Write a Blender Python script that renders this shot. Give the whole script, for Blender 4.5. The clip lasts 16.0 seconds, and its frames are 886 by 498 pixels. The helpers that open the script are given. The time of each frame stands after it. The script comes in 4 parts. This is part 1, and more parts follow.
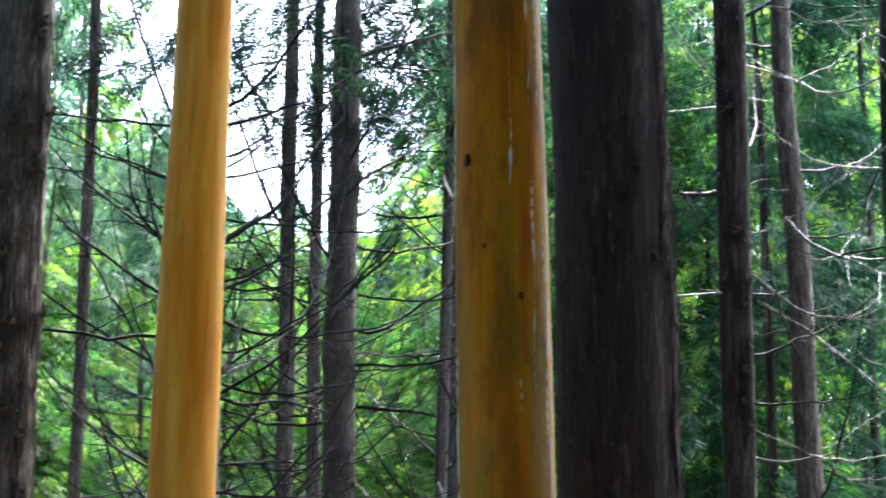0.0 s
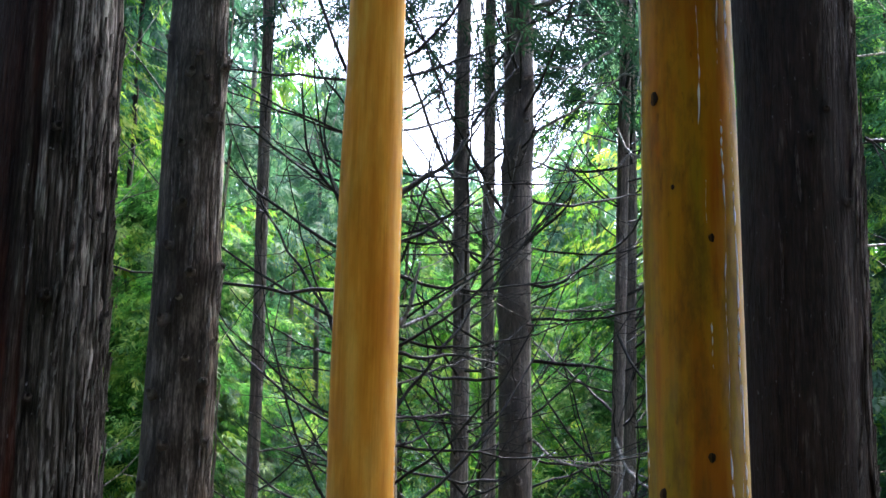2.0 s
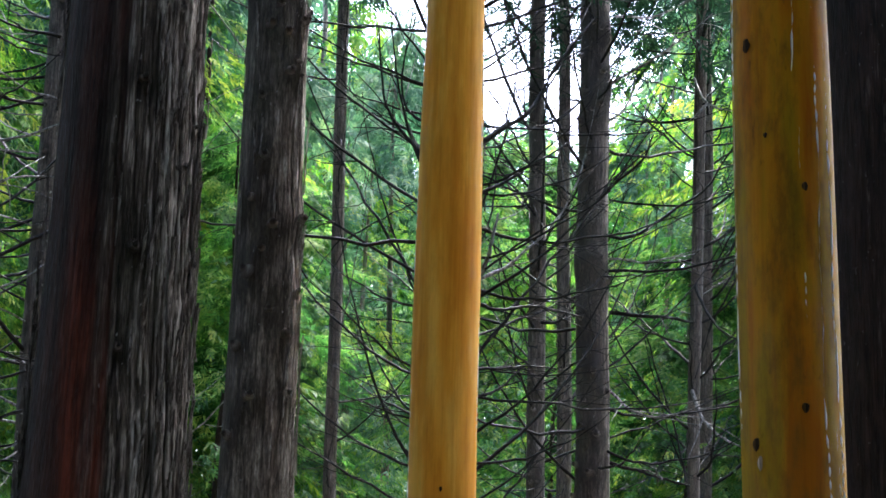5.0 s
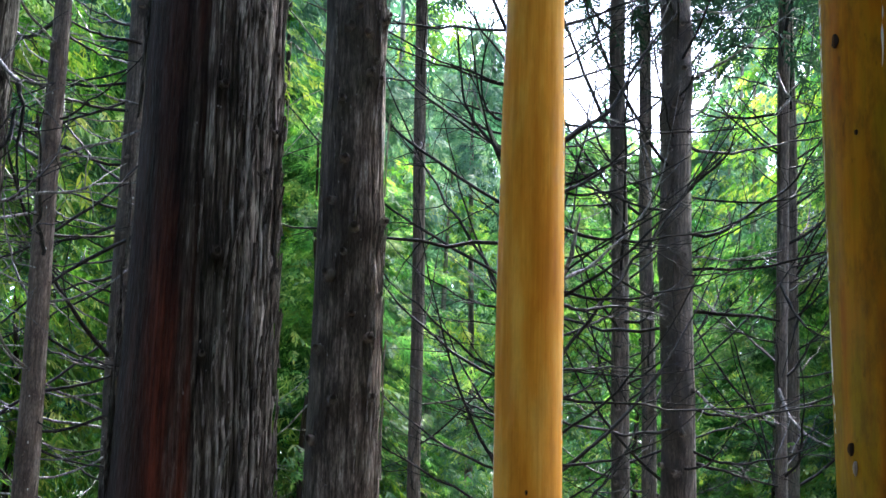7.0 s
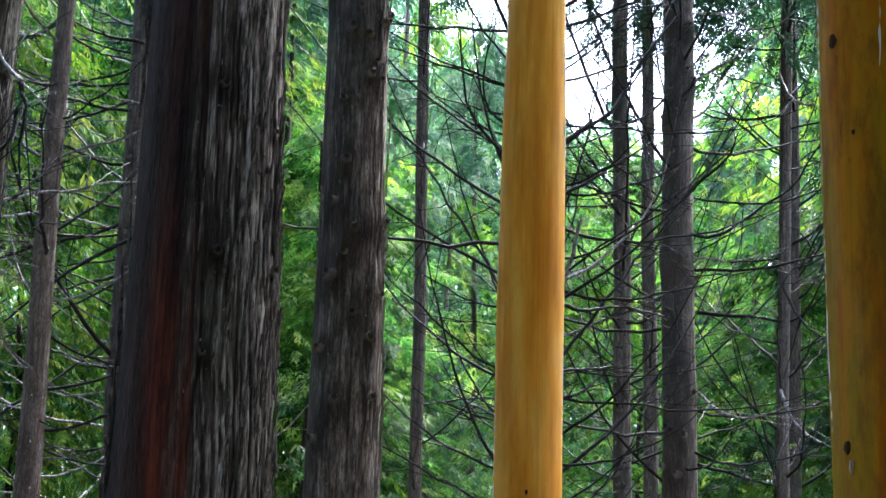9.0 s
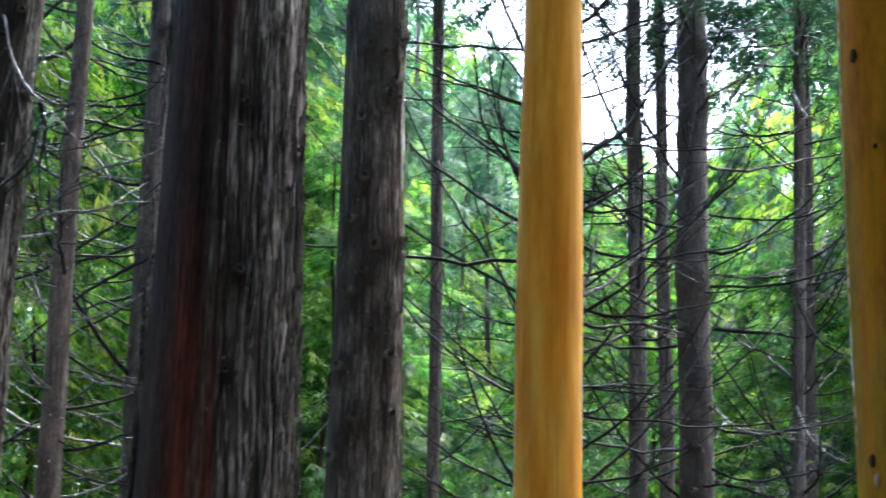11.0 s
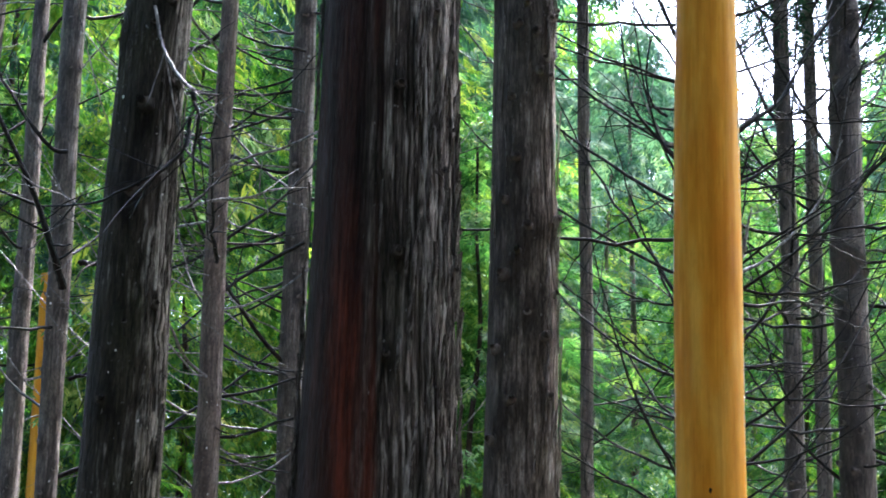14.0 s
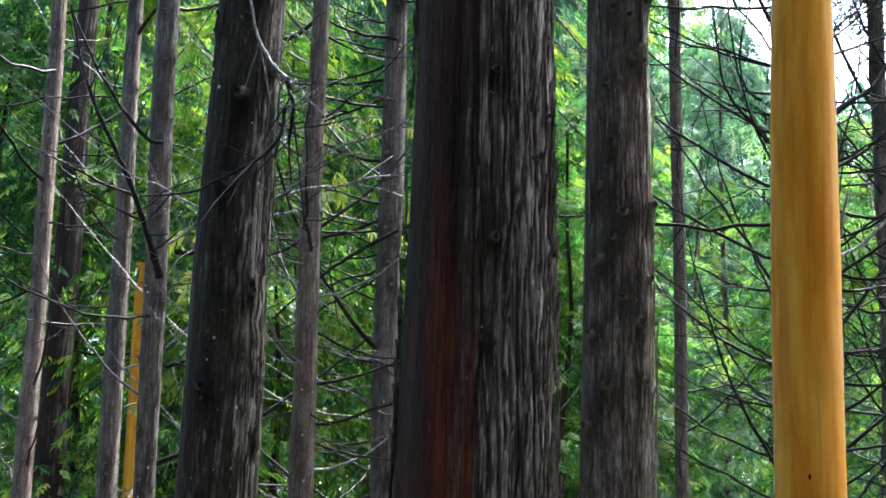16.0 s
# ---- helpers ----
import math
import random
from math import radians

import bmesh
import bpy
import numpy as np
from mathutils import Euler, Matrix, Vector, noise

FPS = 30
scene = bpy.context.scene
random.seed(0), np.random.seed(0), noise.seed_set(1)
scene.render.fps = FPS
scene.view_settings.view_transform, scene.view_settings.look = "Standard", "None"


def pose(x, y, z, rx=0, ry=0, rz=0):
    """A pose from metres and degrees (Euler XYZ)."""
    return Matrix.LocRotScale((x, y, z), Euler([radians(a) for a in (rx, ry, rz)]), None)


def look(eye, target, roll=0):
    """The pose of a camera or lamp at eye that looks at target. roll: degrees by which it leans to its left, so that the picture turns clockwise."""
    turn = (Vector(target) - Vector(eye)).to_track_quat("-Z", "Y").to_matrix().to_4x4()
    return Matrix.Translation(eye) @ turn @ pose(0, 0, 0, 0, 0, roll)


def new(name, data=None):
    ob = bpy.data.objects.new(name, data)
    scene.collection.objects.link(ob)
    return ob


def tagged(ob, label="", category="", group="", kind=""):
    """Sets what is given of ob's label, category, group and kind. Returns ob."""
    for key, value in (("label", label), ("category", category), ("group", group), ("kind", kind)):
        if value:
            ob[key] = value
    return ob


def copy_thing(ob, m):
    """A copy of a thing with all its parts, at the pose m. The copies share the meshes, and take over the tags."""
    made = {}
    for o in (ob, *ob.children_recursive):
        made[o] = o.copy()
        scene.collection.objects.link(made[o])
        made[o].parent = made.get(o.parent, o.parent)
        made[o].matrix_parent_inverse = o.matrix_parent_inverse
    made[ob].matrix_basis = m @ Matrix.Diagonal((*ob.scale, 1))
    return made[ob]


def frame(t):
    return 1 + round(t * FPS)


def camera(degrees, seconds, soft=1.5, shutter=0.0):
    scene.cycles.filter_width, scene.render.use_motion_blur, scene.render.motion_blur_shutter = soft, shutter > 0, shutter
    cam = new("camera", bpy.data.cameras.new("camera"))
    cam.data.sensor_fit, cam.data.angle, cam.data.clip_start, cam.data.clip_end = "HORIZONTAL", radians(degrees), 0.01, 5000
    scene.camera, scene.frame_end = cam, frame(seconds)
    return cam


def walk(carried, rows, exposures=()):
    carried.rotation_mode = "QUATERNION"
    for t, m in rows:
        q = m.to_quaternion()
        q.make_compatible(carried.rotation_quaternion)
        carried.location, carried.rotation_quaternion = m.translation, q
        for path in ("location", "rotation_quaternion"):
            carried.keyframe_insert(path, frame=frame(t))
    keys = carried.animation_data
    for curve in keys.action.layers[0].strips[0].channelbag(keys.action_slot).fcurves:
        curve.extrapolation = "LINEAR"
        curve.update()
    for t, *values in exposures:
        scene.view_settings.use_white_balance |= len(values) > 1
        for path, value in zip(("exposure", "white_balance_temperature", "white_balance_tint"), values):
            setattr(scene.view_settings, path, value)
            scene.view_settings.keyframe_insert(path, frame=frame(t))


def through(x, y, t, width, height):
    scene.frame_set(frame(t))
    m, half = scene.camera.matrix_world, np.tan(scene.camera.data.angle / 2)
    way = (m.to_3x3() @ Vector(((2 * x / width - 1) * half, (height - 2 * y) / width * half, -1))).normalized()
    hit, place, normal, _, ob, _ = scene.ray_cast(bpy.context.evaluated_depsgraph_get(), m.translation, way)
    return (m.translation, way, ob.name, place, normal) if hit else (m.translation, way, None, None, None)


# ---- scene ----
SKY_STRENGTH = 0.2
cam = camera(30.0, 16.0, soft=1.5, shutter=0.5)
PATH = [
    (0, (0.2824, -0.1421, 1.5852), (1.0555, 5.5697, 3.2518), 0.33),
    (0.5, (0.2681, -0.0806, 1.5769), (0.7900, 5.6668, 3.2184), 0.80),
    (1, (0.2492, -0.0423, 1.5692), (0.5619, 5.7391, 3.1431), 1.18),
    (1.5, (0.2485, -0.0299, 1.5719), (0.4181, 5.7645, 3.1197), 1.35),
    (2, (0.2544, -0.0324, 1.5691), (0.4233, 5.7697, 3.0881), 1.49),
    (2.5, (0.2445, -0.0277, 1.5675), (0.4350, 5.7853, 3.0417), 1.67),
    (3, (0.2306, -0.0255, 1.5628), (0.4117, 5.7948, 3.0090), 1.65),
    (3.5, (0.2245, -0.0272, 1.5534), (0.3883, 5.8001, 2.9733), 1.77),
    (4, (0.2104, -0.0131, 1.5531), (0.3053, 5.8266, 2.9273), 1.81),
    (4.5, (0.2068, -0.0079, 1.5614), (0.1902, 5.8366, 2.9187), 1.99),
    (4.7, (0.2046, -0.0231, 1.5597), (0.1679, 5.8223, 2.9125), 1.96),
    (6.8, (0.1851, 0.0156, 1.5849), (-0.1684, 5.8553, 2.9163), 1.77),
    (7, (0.1895, 0.0230, 1.5854), (-0.1723, 5.8619, 2.9181), 1.82),
    (7.5, (0.1932, 0.0159, 1.5866), (-0.1807, 5.8542, 2.9186), 1.95),
    (8, (0.2025, 0.0054, 1.5760), (-0.1806, 5.8431, 2.9081), 1.95),
    (8.5, (0.2056, 0.0070, 1.5771), (-0.1793, 5.8455, 2.9051), 1.99),
    (10.8, (0.1832, 0.0147, 1.5598), (-0.1576, 5.8369, 2.9690), 1.71),
    (11, (0.1729, -0.0071, 1.5624), (-0.2427, 5.8112, 2.9678), 1.71),
    (11.5, (0.1487, 0.0203, 1.5584), (-0.4455, 5.8201, 2.9761), 1.65),
    (12, (0.1370, 0.0421, 1.5599), (-0.5380, 5.8334, 2.9758), 1.70),
    (12.5, (0.1327, 0.0516, 1.5639), (-0.5759, 5.8411, 2.9710), 1.76),
    (13, (0.1268, 0.0508, 1.5642), (-0.6094, 5.8402, 2.9575), 1.83),
    (13.5, (0.1167, 0.0618, 1.5612), (-0.7048, 5.8458, 2.9290), 1.79),
    (14, (0.0991, 0.0580, 1.5608), (-0.8099, 5.8354, 2.9007), 1.59),
    (14.5, (0.0873, 0.0587, 1.5542), (-0.9719, 5.8161, 2.8695), 1.40),
    (15, (0.0772, 0.0542, 1.5549), (-1.0556, 5.7998, 2.8606), 1.62),
    (15.5, (0.0808, 0.0549, 1.5491), (-1.0866, 5.7945, 2.8507), 1.98),
    (16, (0.0701, 0.0478, 1.5498), (-1.1492, 5.7790, 2.8408), 1.87),
]
# the camera adapts its exposure and white balance a little as it turns: seconds, stops, kelvin
EXPOSURE = [(0, 0.15, 5850), (1, 0.18, 5850), (2, 0.0, 5800), (3, -0.15, 5820), (3.6, -0.2, 5850), (4.5, -0.08, 5930), (7, 0.17, 5820), (8.5, 0.19, 5820), (11.5, 0.24, 5780), (13.5, 0.28, 5780), (16, 0.26, 5930)]
walk(cam, [(t, look(eye, aim, roll)) for t, eye, aim, roll in PATH], [(t, 2.83 + e, kelvin, 15) for t, e, kelvin in EXPOSURE])

# ---- world and light ----
SUN_UP, SUN_ROUND = radians(62), radians(35)      # height, and turn from +y towards +x
world = bpy.data.worlds.new("world")
scene.world = world
world.use_nodes = True
wn = world.node_tree
sky = wn.nodes.new("ShaderNodeTexSky")
sky.sky_type, sky.sun_disc = "NISHITA", False
sky.sun_elevation, sky.sun_rotation = SUN_UP, SUN_ROUND
sky.air_density, sky.dust_density, sky.ozone_density = 1.0, 5.0, 0.6
wn.links.new(sky.outputs[0], wn.nodes["Background"].inputs["Color"])
wn.nodes["Background"].inputs["Strength"].default_value = SKY_STRENGTH
sun = new("sun", bpy.data.lights.new("sun", "SUN"))
sun.data.energy, sun.data.angle, sun.data.color = 1.5, radians(30), (1.0, 0.98, 0.95)
sun_way = Vector((math.sin(SUN_ROUND) * math.cos(SUN_UP), math.cos(SUN_ROUND) * math.cos(SUN_UP), math.sin(SUN_UP)))
sun.matrix_world = look(sun_way * 60, (0, 0, 0))


# ---- materials ----
def material(name):
    m = bpy.data.materials.new(name)
    m.use_nodes = True
    t = m.node_tree
    return m, t, t.nodes["Principled BSDF"]


def add(t, kind, **inputs):
    n = t.nodes.new("ShaderNode" + kind)
    for k, v in inputs.items():
        n.inputs[k.replace("_", " ")].default_value = v
    return n


def stretched(t, scale, detail=6.0, size=1.0, rough=0.6):
    """Noise over the object's own coordinates, stretched by scale."""
    co = add(t, "TexCoord")
    mp = add(t, "Mapping")
    mp.inputs["Scale"].default_value = scale
    t.links.new(co.outputs["Object"], mp.inputs[0])
    n = add(t, "TexNoise", Scale=size, Detail=detail, Roughness=rough)
    t.links.new(mp.outputs[0], n.inputs["Vector"])
    return n.outputs[0]


def ramp(t, fac, *stops):
    r = t.nodes.new("ShaderNodeValToRGB")
    while len(r.color_ramp.elements) < len(stops):
        r.color_ramp.elements.new(0.5)
    for e, (at, c) in zip(r.color_ramp.elements, stops):
        e.position, e.color = at, (*c, 1) if len(c) == 3 else c
    t.links.new(fac, r.inputs[0])
    return r.outputs[0]


def mixed(t, fac, a, b, how="MIX"):
    m = t.nodes.new("ShaderNodeMix")
    m.data_type, m.blend_type = "RGBA", how
    for value, slot in ((fac, m.inputs[0]), (a, m.inputs[6]), (b, m.inputs[7])):
        if isinstance(value, (int, float)):
            slot.default_value = value
        elif isinstance(value, tuple):
            slot.default_value = (*value, 1)
        else:
            t.links.new(value, slot)
    return m.outputs[2]


def bumped(t, bsdf, height, strength, distance):
    b = add(t, "Bump", Strength=strength, Distance=distance)
    t.links.new(height, b.inputs["Height"])
    t.links.new(b.outputs[0], bsdf.inputs["Normal"])


def bark(name, dark, mid, pale, moss=(0.10, 0.12, 0.08), fibre=60, gloss=0.55, plates=True, sheen=0.35, glint_flecks=0.6, wet=0.0, run=20):
    m, t, b = material(name)
    fib = stretched(t, (fibre, fibre, fibre / run), 8, 1.0, 0.7)
    patch = stretched(t, (5, 5, 1.3), 4)
    fine = stretched(t, (190, 190, 320 / run), 4)
    if plates:
        # strip tone with the wear and the painted shade of grooves and sides
        shaded_tone = t.nodes.new("ShaderNodeAttribute")
        shaded_tone.attribute_name = "wear_and_shade"
        tone = mixed(t, 0.6, fib, shaded_tone.outputs["Fac"])
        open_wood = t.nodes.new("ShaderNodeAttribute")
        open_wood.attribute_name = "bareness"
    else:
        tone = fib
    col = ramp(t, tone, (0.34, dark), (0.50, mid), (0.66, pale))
    col = mixed(t, ramp(t, patch, (0.45, (0, 0, 0)), (0.75, (0.65, 0.65, 0.65))), col, moss)
    col = mixed(t, 0.55, col, ramp(t, fine, (0.38, (0.22, 0.2, 0.19)), (0.5, (0.9, 0.9, 0.9)), (0.62, (1.5, 1.5, 1.5))), "MULTIPLY")
    split = stretched(t, (fibre * 0.7, fibre * 0.7, fibre / 26), 5, 1.0, 0.55)
    split = ramp(t, split, (0.455, (1, 1, 1)), (0.49, (0.1, 0.09, 0.08)), (0.51, (0.1, 0.09, 0.08)), (0.545, (1, 1, 1)))
    col = mixed(t, 0.4, col, split, "MULTIPLY")
    mottle = ramp(t, stretched(t, (30, 30, 10), 6, 1.0, 0.7), (0.36, (0.45, 0.43, 0.42)), (0.52, (1, 1, 1)), (0.66, (1.35, 1.35, 1.33)))
    col = mixed(t, 0.7, col, mottle, "MULTIPLY")
    # lichen flecks and wet glints, both put into the colour
    glint_fleck = ramp(t, stretched(t, (75, 75, 30), 2), (0.70, (0, 0, 0)), (0.74, (glint_flecks,) * 3))
    col = mixed(t, glint_fleck, col, (0.34, 0.33, 0.31))
    if plates:
        fresh = t.nodes.new("ShaderNodeAttribute")
        fresh.attribute_name = "freshness"
        streak = stretched(t, (11, 11, 0.8), 5, 1.0, 0.6)
        old = ramp(t, streak, (0.36, (0.012, 0.0065, 0.005)), (0.62, (0.046, 0.020, 0.014)))
        new_red = ramp(t, streak, (0.36, (0.04, 0.011, 0.007)), (0.55, (0.20, 0.040, 0.018)))
        red = mixed(t, fresh.outputs["Fac"], old, new_red)
        red = mixed(t, 0.75, red, ramp(t, fib, (0.38, (0.25, 0.23, 0.22)), (0.60, (1.3, 1.3, 1.3))), "MULTIPLY")
        red = mixed(t, 0.5, red, mottle, "MULTIPLY")
        col = mixed(t, open_wood.outputs["Fac"], col, red)
    t.links.new(col, b.inputs["Base Color"])
    b.inputs["Specular IOR Level"].default_value = sheen
    b.inputs["Coat Weight"].default_value = wet
    b.inputs["Coat Roughness"].default_value = 0.12
    t.links.new(ramp(t, fine, (0.3, (gloss - 0.15,) * 3), (0.7, (gloss + 0.3,) * 3)), b.inputs["Roughness"])
    bumped(t, b, mixed(t, 0.6, mixed(t, 0.4, fib, fine), split, "MULTIPLY"), 1.0, 0.014)
    return m


def pole_wood(name, pale, mid, deep, coat=0.7, stain=0.3, flank=0.0, girth=0.12, lean=0.0):
    m, t, b = material(name)
    grain = stretched(t, (34, 34, 0.9), 6, 1.0, 0.6)
    cloud = stretched(t, (9, 9, 1.1), 5, 1.0, 0.6)
    fine = stretched(t, (160, 160, 2.5), 3)
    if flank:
        # sheen and greenery mirrored at the log's edges, put into its colour
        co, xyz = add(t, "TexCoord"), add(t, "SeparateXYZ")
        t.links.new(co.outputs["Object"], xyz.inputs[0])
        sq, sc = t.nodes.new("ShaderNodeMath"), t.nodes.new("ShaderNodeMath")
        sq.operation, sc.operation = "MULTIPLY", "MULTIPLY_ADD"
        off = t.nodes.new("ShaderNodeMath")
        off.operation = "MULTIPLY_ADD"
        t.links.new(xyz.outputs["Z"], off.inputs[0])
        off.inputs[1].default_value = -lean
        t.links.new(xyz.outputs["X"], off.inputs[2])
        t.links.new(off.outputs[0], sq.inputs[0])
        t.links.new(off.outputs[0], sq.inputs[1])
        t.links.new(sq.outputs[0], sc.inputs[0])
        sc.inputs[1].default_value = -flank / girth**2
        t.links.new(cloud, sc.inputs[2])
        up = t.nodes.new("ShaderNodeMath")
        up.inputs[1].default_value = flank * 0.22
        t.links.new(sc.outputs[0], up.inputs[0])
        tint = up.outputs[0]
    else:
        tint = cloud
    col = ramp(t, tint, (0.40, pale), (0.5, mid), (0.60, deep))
    col = mixed(t, 0.75, col, ramp(t, grain, (0.25, (0.75, 0.66, 0.5)), (0.5, (1, 1, 1)), (0.75, (1.08, 1.08, 1.05))), "MULTIPLY")
    col = mixed(t, 0.35, col, ramp(t, fine, (0.3, (0.78, 0.72, 0.6)), (0.65, (1.05, 1.05, 1.05))), "MULTIPLY")
    col = mixed(t, ramp(t, stretched(t, (14, 14, 4), 7, 1.0, 0.72), (0.47, (0, 0, 0)), (0.62, (stain,) * 3)), col, (0.17, 0.085, 0.010))
    col = mixed(t, ramp(t, stretched(t, (55, 55, 22), 3, 1.0, 0.6), (0.66, (0, 0, 0)), (0.74, (stain * 0.6,) * 3)), col, (0.12, 0.055, 0.008))
    t.links.new(col, b.inputs["Base Color"])
    b.inputs["Roughness"].default_value = 0.5
    b.inputs["Specular IOR Level"].default_value = 0.08
    b.inputs["Coat Weight"].default_value = coat
    t.links.new(ramp(t, cloud, (0.35, (0.03,) * 3), (0.65, (0.12,) * 3)), b.inputs["Coat Roughness"])
    bumped(t, b, mixed(t, 0.5, grain, stretched(t, (22, 22, 5), 3)), 0.35, 0.004)
    return m


def leaf(name, shade, mid, bright, through=0.5):
    m, t, b = material(name)
    t.nodes.remove(b)
    out = t.nodes["Material Output"]
    geo = t.nodes.new("ShaderNodeNewGeometry")
    info = t.nodes.new("ShaderNodeObjectInfo")
    # tone follows the clump first, the single leaf second
    clump, single = t.nodes.new("ShaderNodeMath"), t.nodes.new("ShaderNodeMath")
    clump.operation = single.operation = "MULTIPLY_ADD"
    t.links.new(stretched(t, (1.7, 1.7, 2.2), 3, 1.0, 0.55), clump.inputs[0])
    clump.inputs[1].default_value, clump.inputs[2].default_value = 2.4, -0.90
    t.links.new(geo.outputs["Random Per Island"], single.inputs[0])
    single.inputs[1].default_value = 0.4
    t.links.new(clump.outputs[0], single.inputs[2])
    col = ramp(t, single.outputs[0], (0.1, shade), (0.5, mid), (0.95, bright))
    col = mixed(t, 0.5, col, ramp(t, info.outputs["Random"], (0.0, (0.65, 0.8, 0.75)), (1.0, (1.25, 1.15, 0.8))), "MULTIPLY")
    dif, tra, glo = add(t, "BsdfDiffuse"), add(t, "BsdfTranslucent"), add(t, "BsdfGlossy", Roughness=0.38)
    t.links.new(col, dif.inputs[0])
    t.links.new(mixed(t, 1.0, col, (1.15, 1.3, 0.8), "MULTIPLY"), tra.inputs[0])
    m1, m2 = add(t, "MixShader", Fac=through), add(t, "MixShader", Fac=0.012)
    t.links.new(dif.outputs[0], m1.inputs[1])
    t.links.new(tra.outputs[0], m1.inputs[2])
    t.links.new(m1.outputs[0], m2.inputs[1])
    t.links.new(glo.outputs[0], m2.inputs[2])
    t.links.new(m2.outputs[0], out.inputs[0])
    return m


BARK_CEDAR = bark("cedar_bark", (0.014, 0.010, 0.008), (0.088, 0.072, 0.058), (0.45, 0.42, 0.37), (0.085, 0.080, 0.058), 64, 0.6, True, 0.12, run=14)
BARK_MOSSY = bark("mossy_dark_bark", (0.011, 0.008, 0.006), (0.052, 0.044, 0.032), (0.40, 0.38, 0.32), (0.060, 0.062, 0.034), 64, 0.6, True, 0.12, run=9)
BARK_STUBBED = bark("grey_cedar_bark", (0.050, 0.039, 0.030), (0.25, 0.21, 0.17), (0.74, 0.70, 0.62), (0.150, 0.140, 0.105), 64, 0.6, True, 0.15, run=8)
BARK_DARK = bark("dark_wet_bark", (0.011, 0.0065, 0.005), (0.040, 0.025, 0.019), (0.24, 0.205, 0.175), (0.024, 0.0165, 0.0145), 60, 0.6, True, 0.2, 0.35)
BARK_GREY = bark("grey_bark", (0.05, 0.040, 0.033), (0.215, 0.178, 0.145), (0.56, 0.51, 0.44), (0.20, 0.18, 0.135), 95, run=6)
BARK_PALE = bark("pale_brown_bark", (0.12, 0.085, 0.065), (0.26, 0.198, 0.152), (0.46, 0.385, 0.315), (0.235, 0.20, 0.155), 95, run=6)
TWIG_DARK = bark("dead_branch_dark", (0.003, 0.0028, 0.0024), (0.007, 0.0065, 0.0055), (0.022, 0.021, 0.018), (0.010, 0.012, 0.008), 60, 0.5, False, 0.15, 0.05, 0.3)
TWIG_PALE = bark("dead_branch_pale", (0.04, 0.038, 0.035), (0.19, 0.185, 0.175), (0.55, 0.55, 0.54), (0.06, 0.065, 0.05), 60, 0.35, False, 0.5, 0.6, 0.5)
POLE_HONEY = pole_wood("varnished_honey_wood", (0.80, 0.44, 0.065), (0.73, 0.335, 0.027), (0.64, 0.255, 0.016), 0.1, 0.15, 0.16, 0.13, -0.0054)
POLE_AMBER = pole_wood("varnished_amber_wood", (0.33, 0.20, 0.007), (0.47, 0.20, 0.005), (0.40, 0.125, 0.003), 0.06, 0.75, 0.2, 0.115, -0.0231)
# white body in place of the sky mirrored in runs and drops
wm, wt, wb = material("whitened_water")
wb.inputs["Base Color"].default_value = (1.0, 0.96, 0.86, 1)
wb.inputs["Roughness"].default_value = 0.03
wb.inputs["IOR"].default_value = 1.8
wb.inputs["Transmission Weight"].default_value = 0.15
wb.inputs["Coat Weight"].default_value = 0.5
wb.inputs["Coat IOR"].default_value = 1.9
WHITENED_WATER = wm
KNOT = bark("dark_knot", (0.012, 0.007, 0.003), (0.035, 0.018, 0.006), (0.09, 0.045, 0.012), (0.03, 0.015, 0.006), 80, 0.7, False, 0.1, 0.0)
CHIP = bark("bare_chip", (0.3, 0.2, 0.12), (0.45, 0.33, 0.22), (0.6, 0.5, 0.38), (0.4, 0.3, 0.2), 80, 0.5, False)
LEAF_CYPRESS = leaf("cypress_sprays", (0.011, 0.050, 0.020), (0.064, 0.180, 0.056), (0.26, 0.37, 0.12), 0.6)
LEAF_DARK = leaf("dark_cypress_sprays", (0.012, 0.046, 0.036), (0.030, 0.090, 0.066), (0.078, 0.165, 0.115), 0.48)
# darkened copy of the cypress leaf: backlit silhouettes put into the colour
LEAF_SILHOUETTE = leaf("silhouette_cypress_sprays", (0.010, 0.030, 0.024), (0.020, 0.056, 0.042), (0.045, 0.095, 0.068), 0.3)
LEAF_BRIGHT = leaf("bright_leaves", (0.014, 0.064, 0.012), (0.088, 0.215, 0.032), (0.33, 0.38, 0.07), 0.62)
# lighter copy of the cypress leaf, making up for shade inside the crowns
LEAF_LIFTED = leaf("lifted_cypress_sprays", (0.030, 0.095, 0.022), (0.105, 0.25, 0.055), (0.29, 0.41, 0.10), 0.6)
# distance haze is mixed into this paler, bluer leaf colour
LEAF_HAZED = leaf("hazed_far_leaves", (0.036, 0.100, 0.084), (0.086, 0.185, 0.145), (0.20, 0.295, 0.20), 0.5)

gm, gt, gb = material("forest_litter")
gt.links.new(ramp(gt, stretched(gt, (3, 3, 3), 8), (0.3, (0.035, 0.024, 0.014)), (0.5, (0.075, 0.052, 0.03)), (0.7, (0.05, 0.07, 0.02))), gb.inputs["Base Color"])
gb.inputs["Roughness"].default_value = 0.9
bumped(gt, gb, stretched(gt, (25, 25, 25), 8), 0.8, 0.03)
LITTER = gm


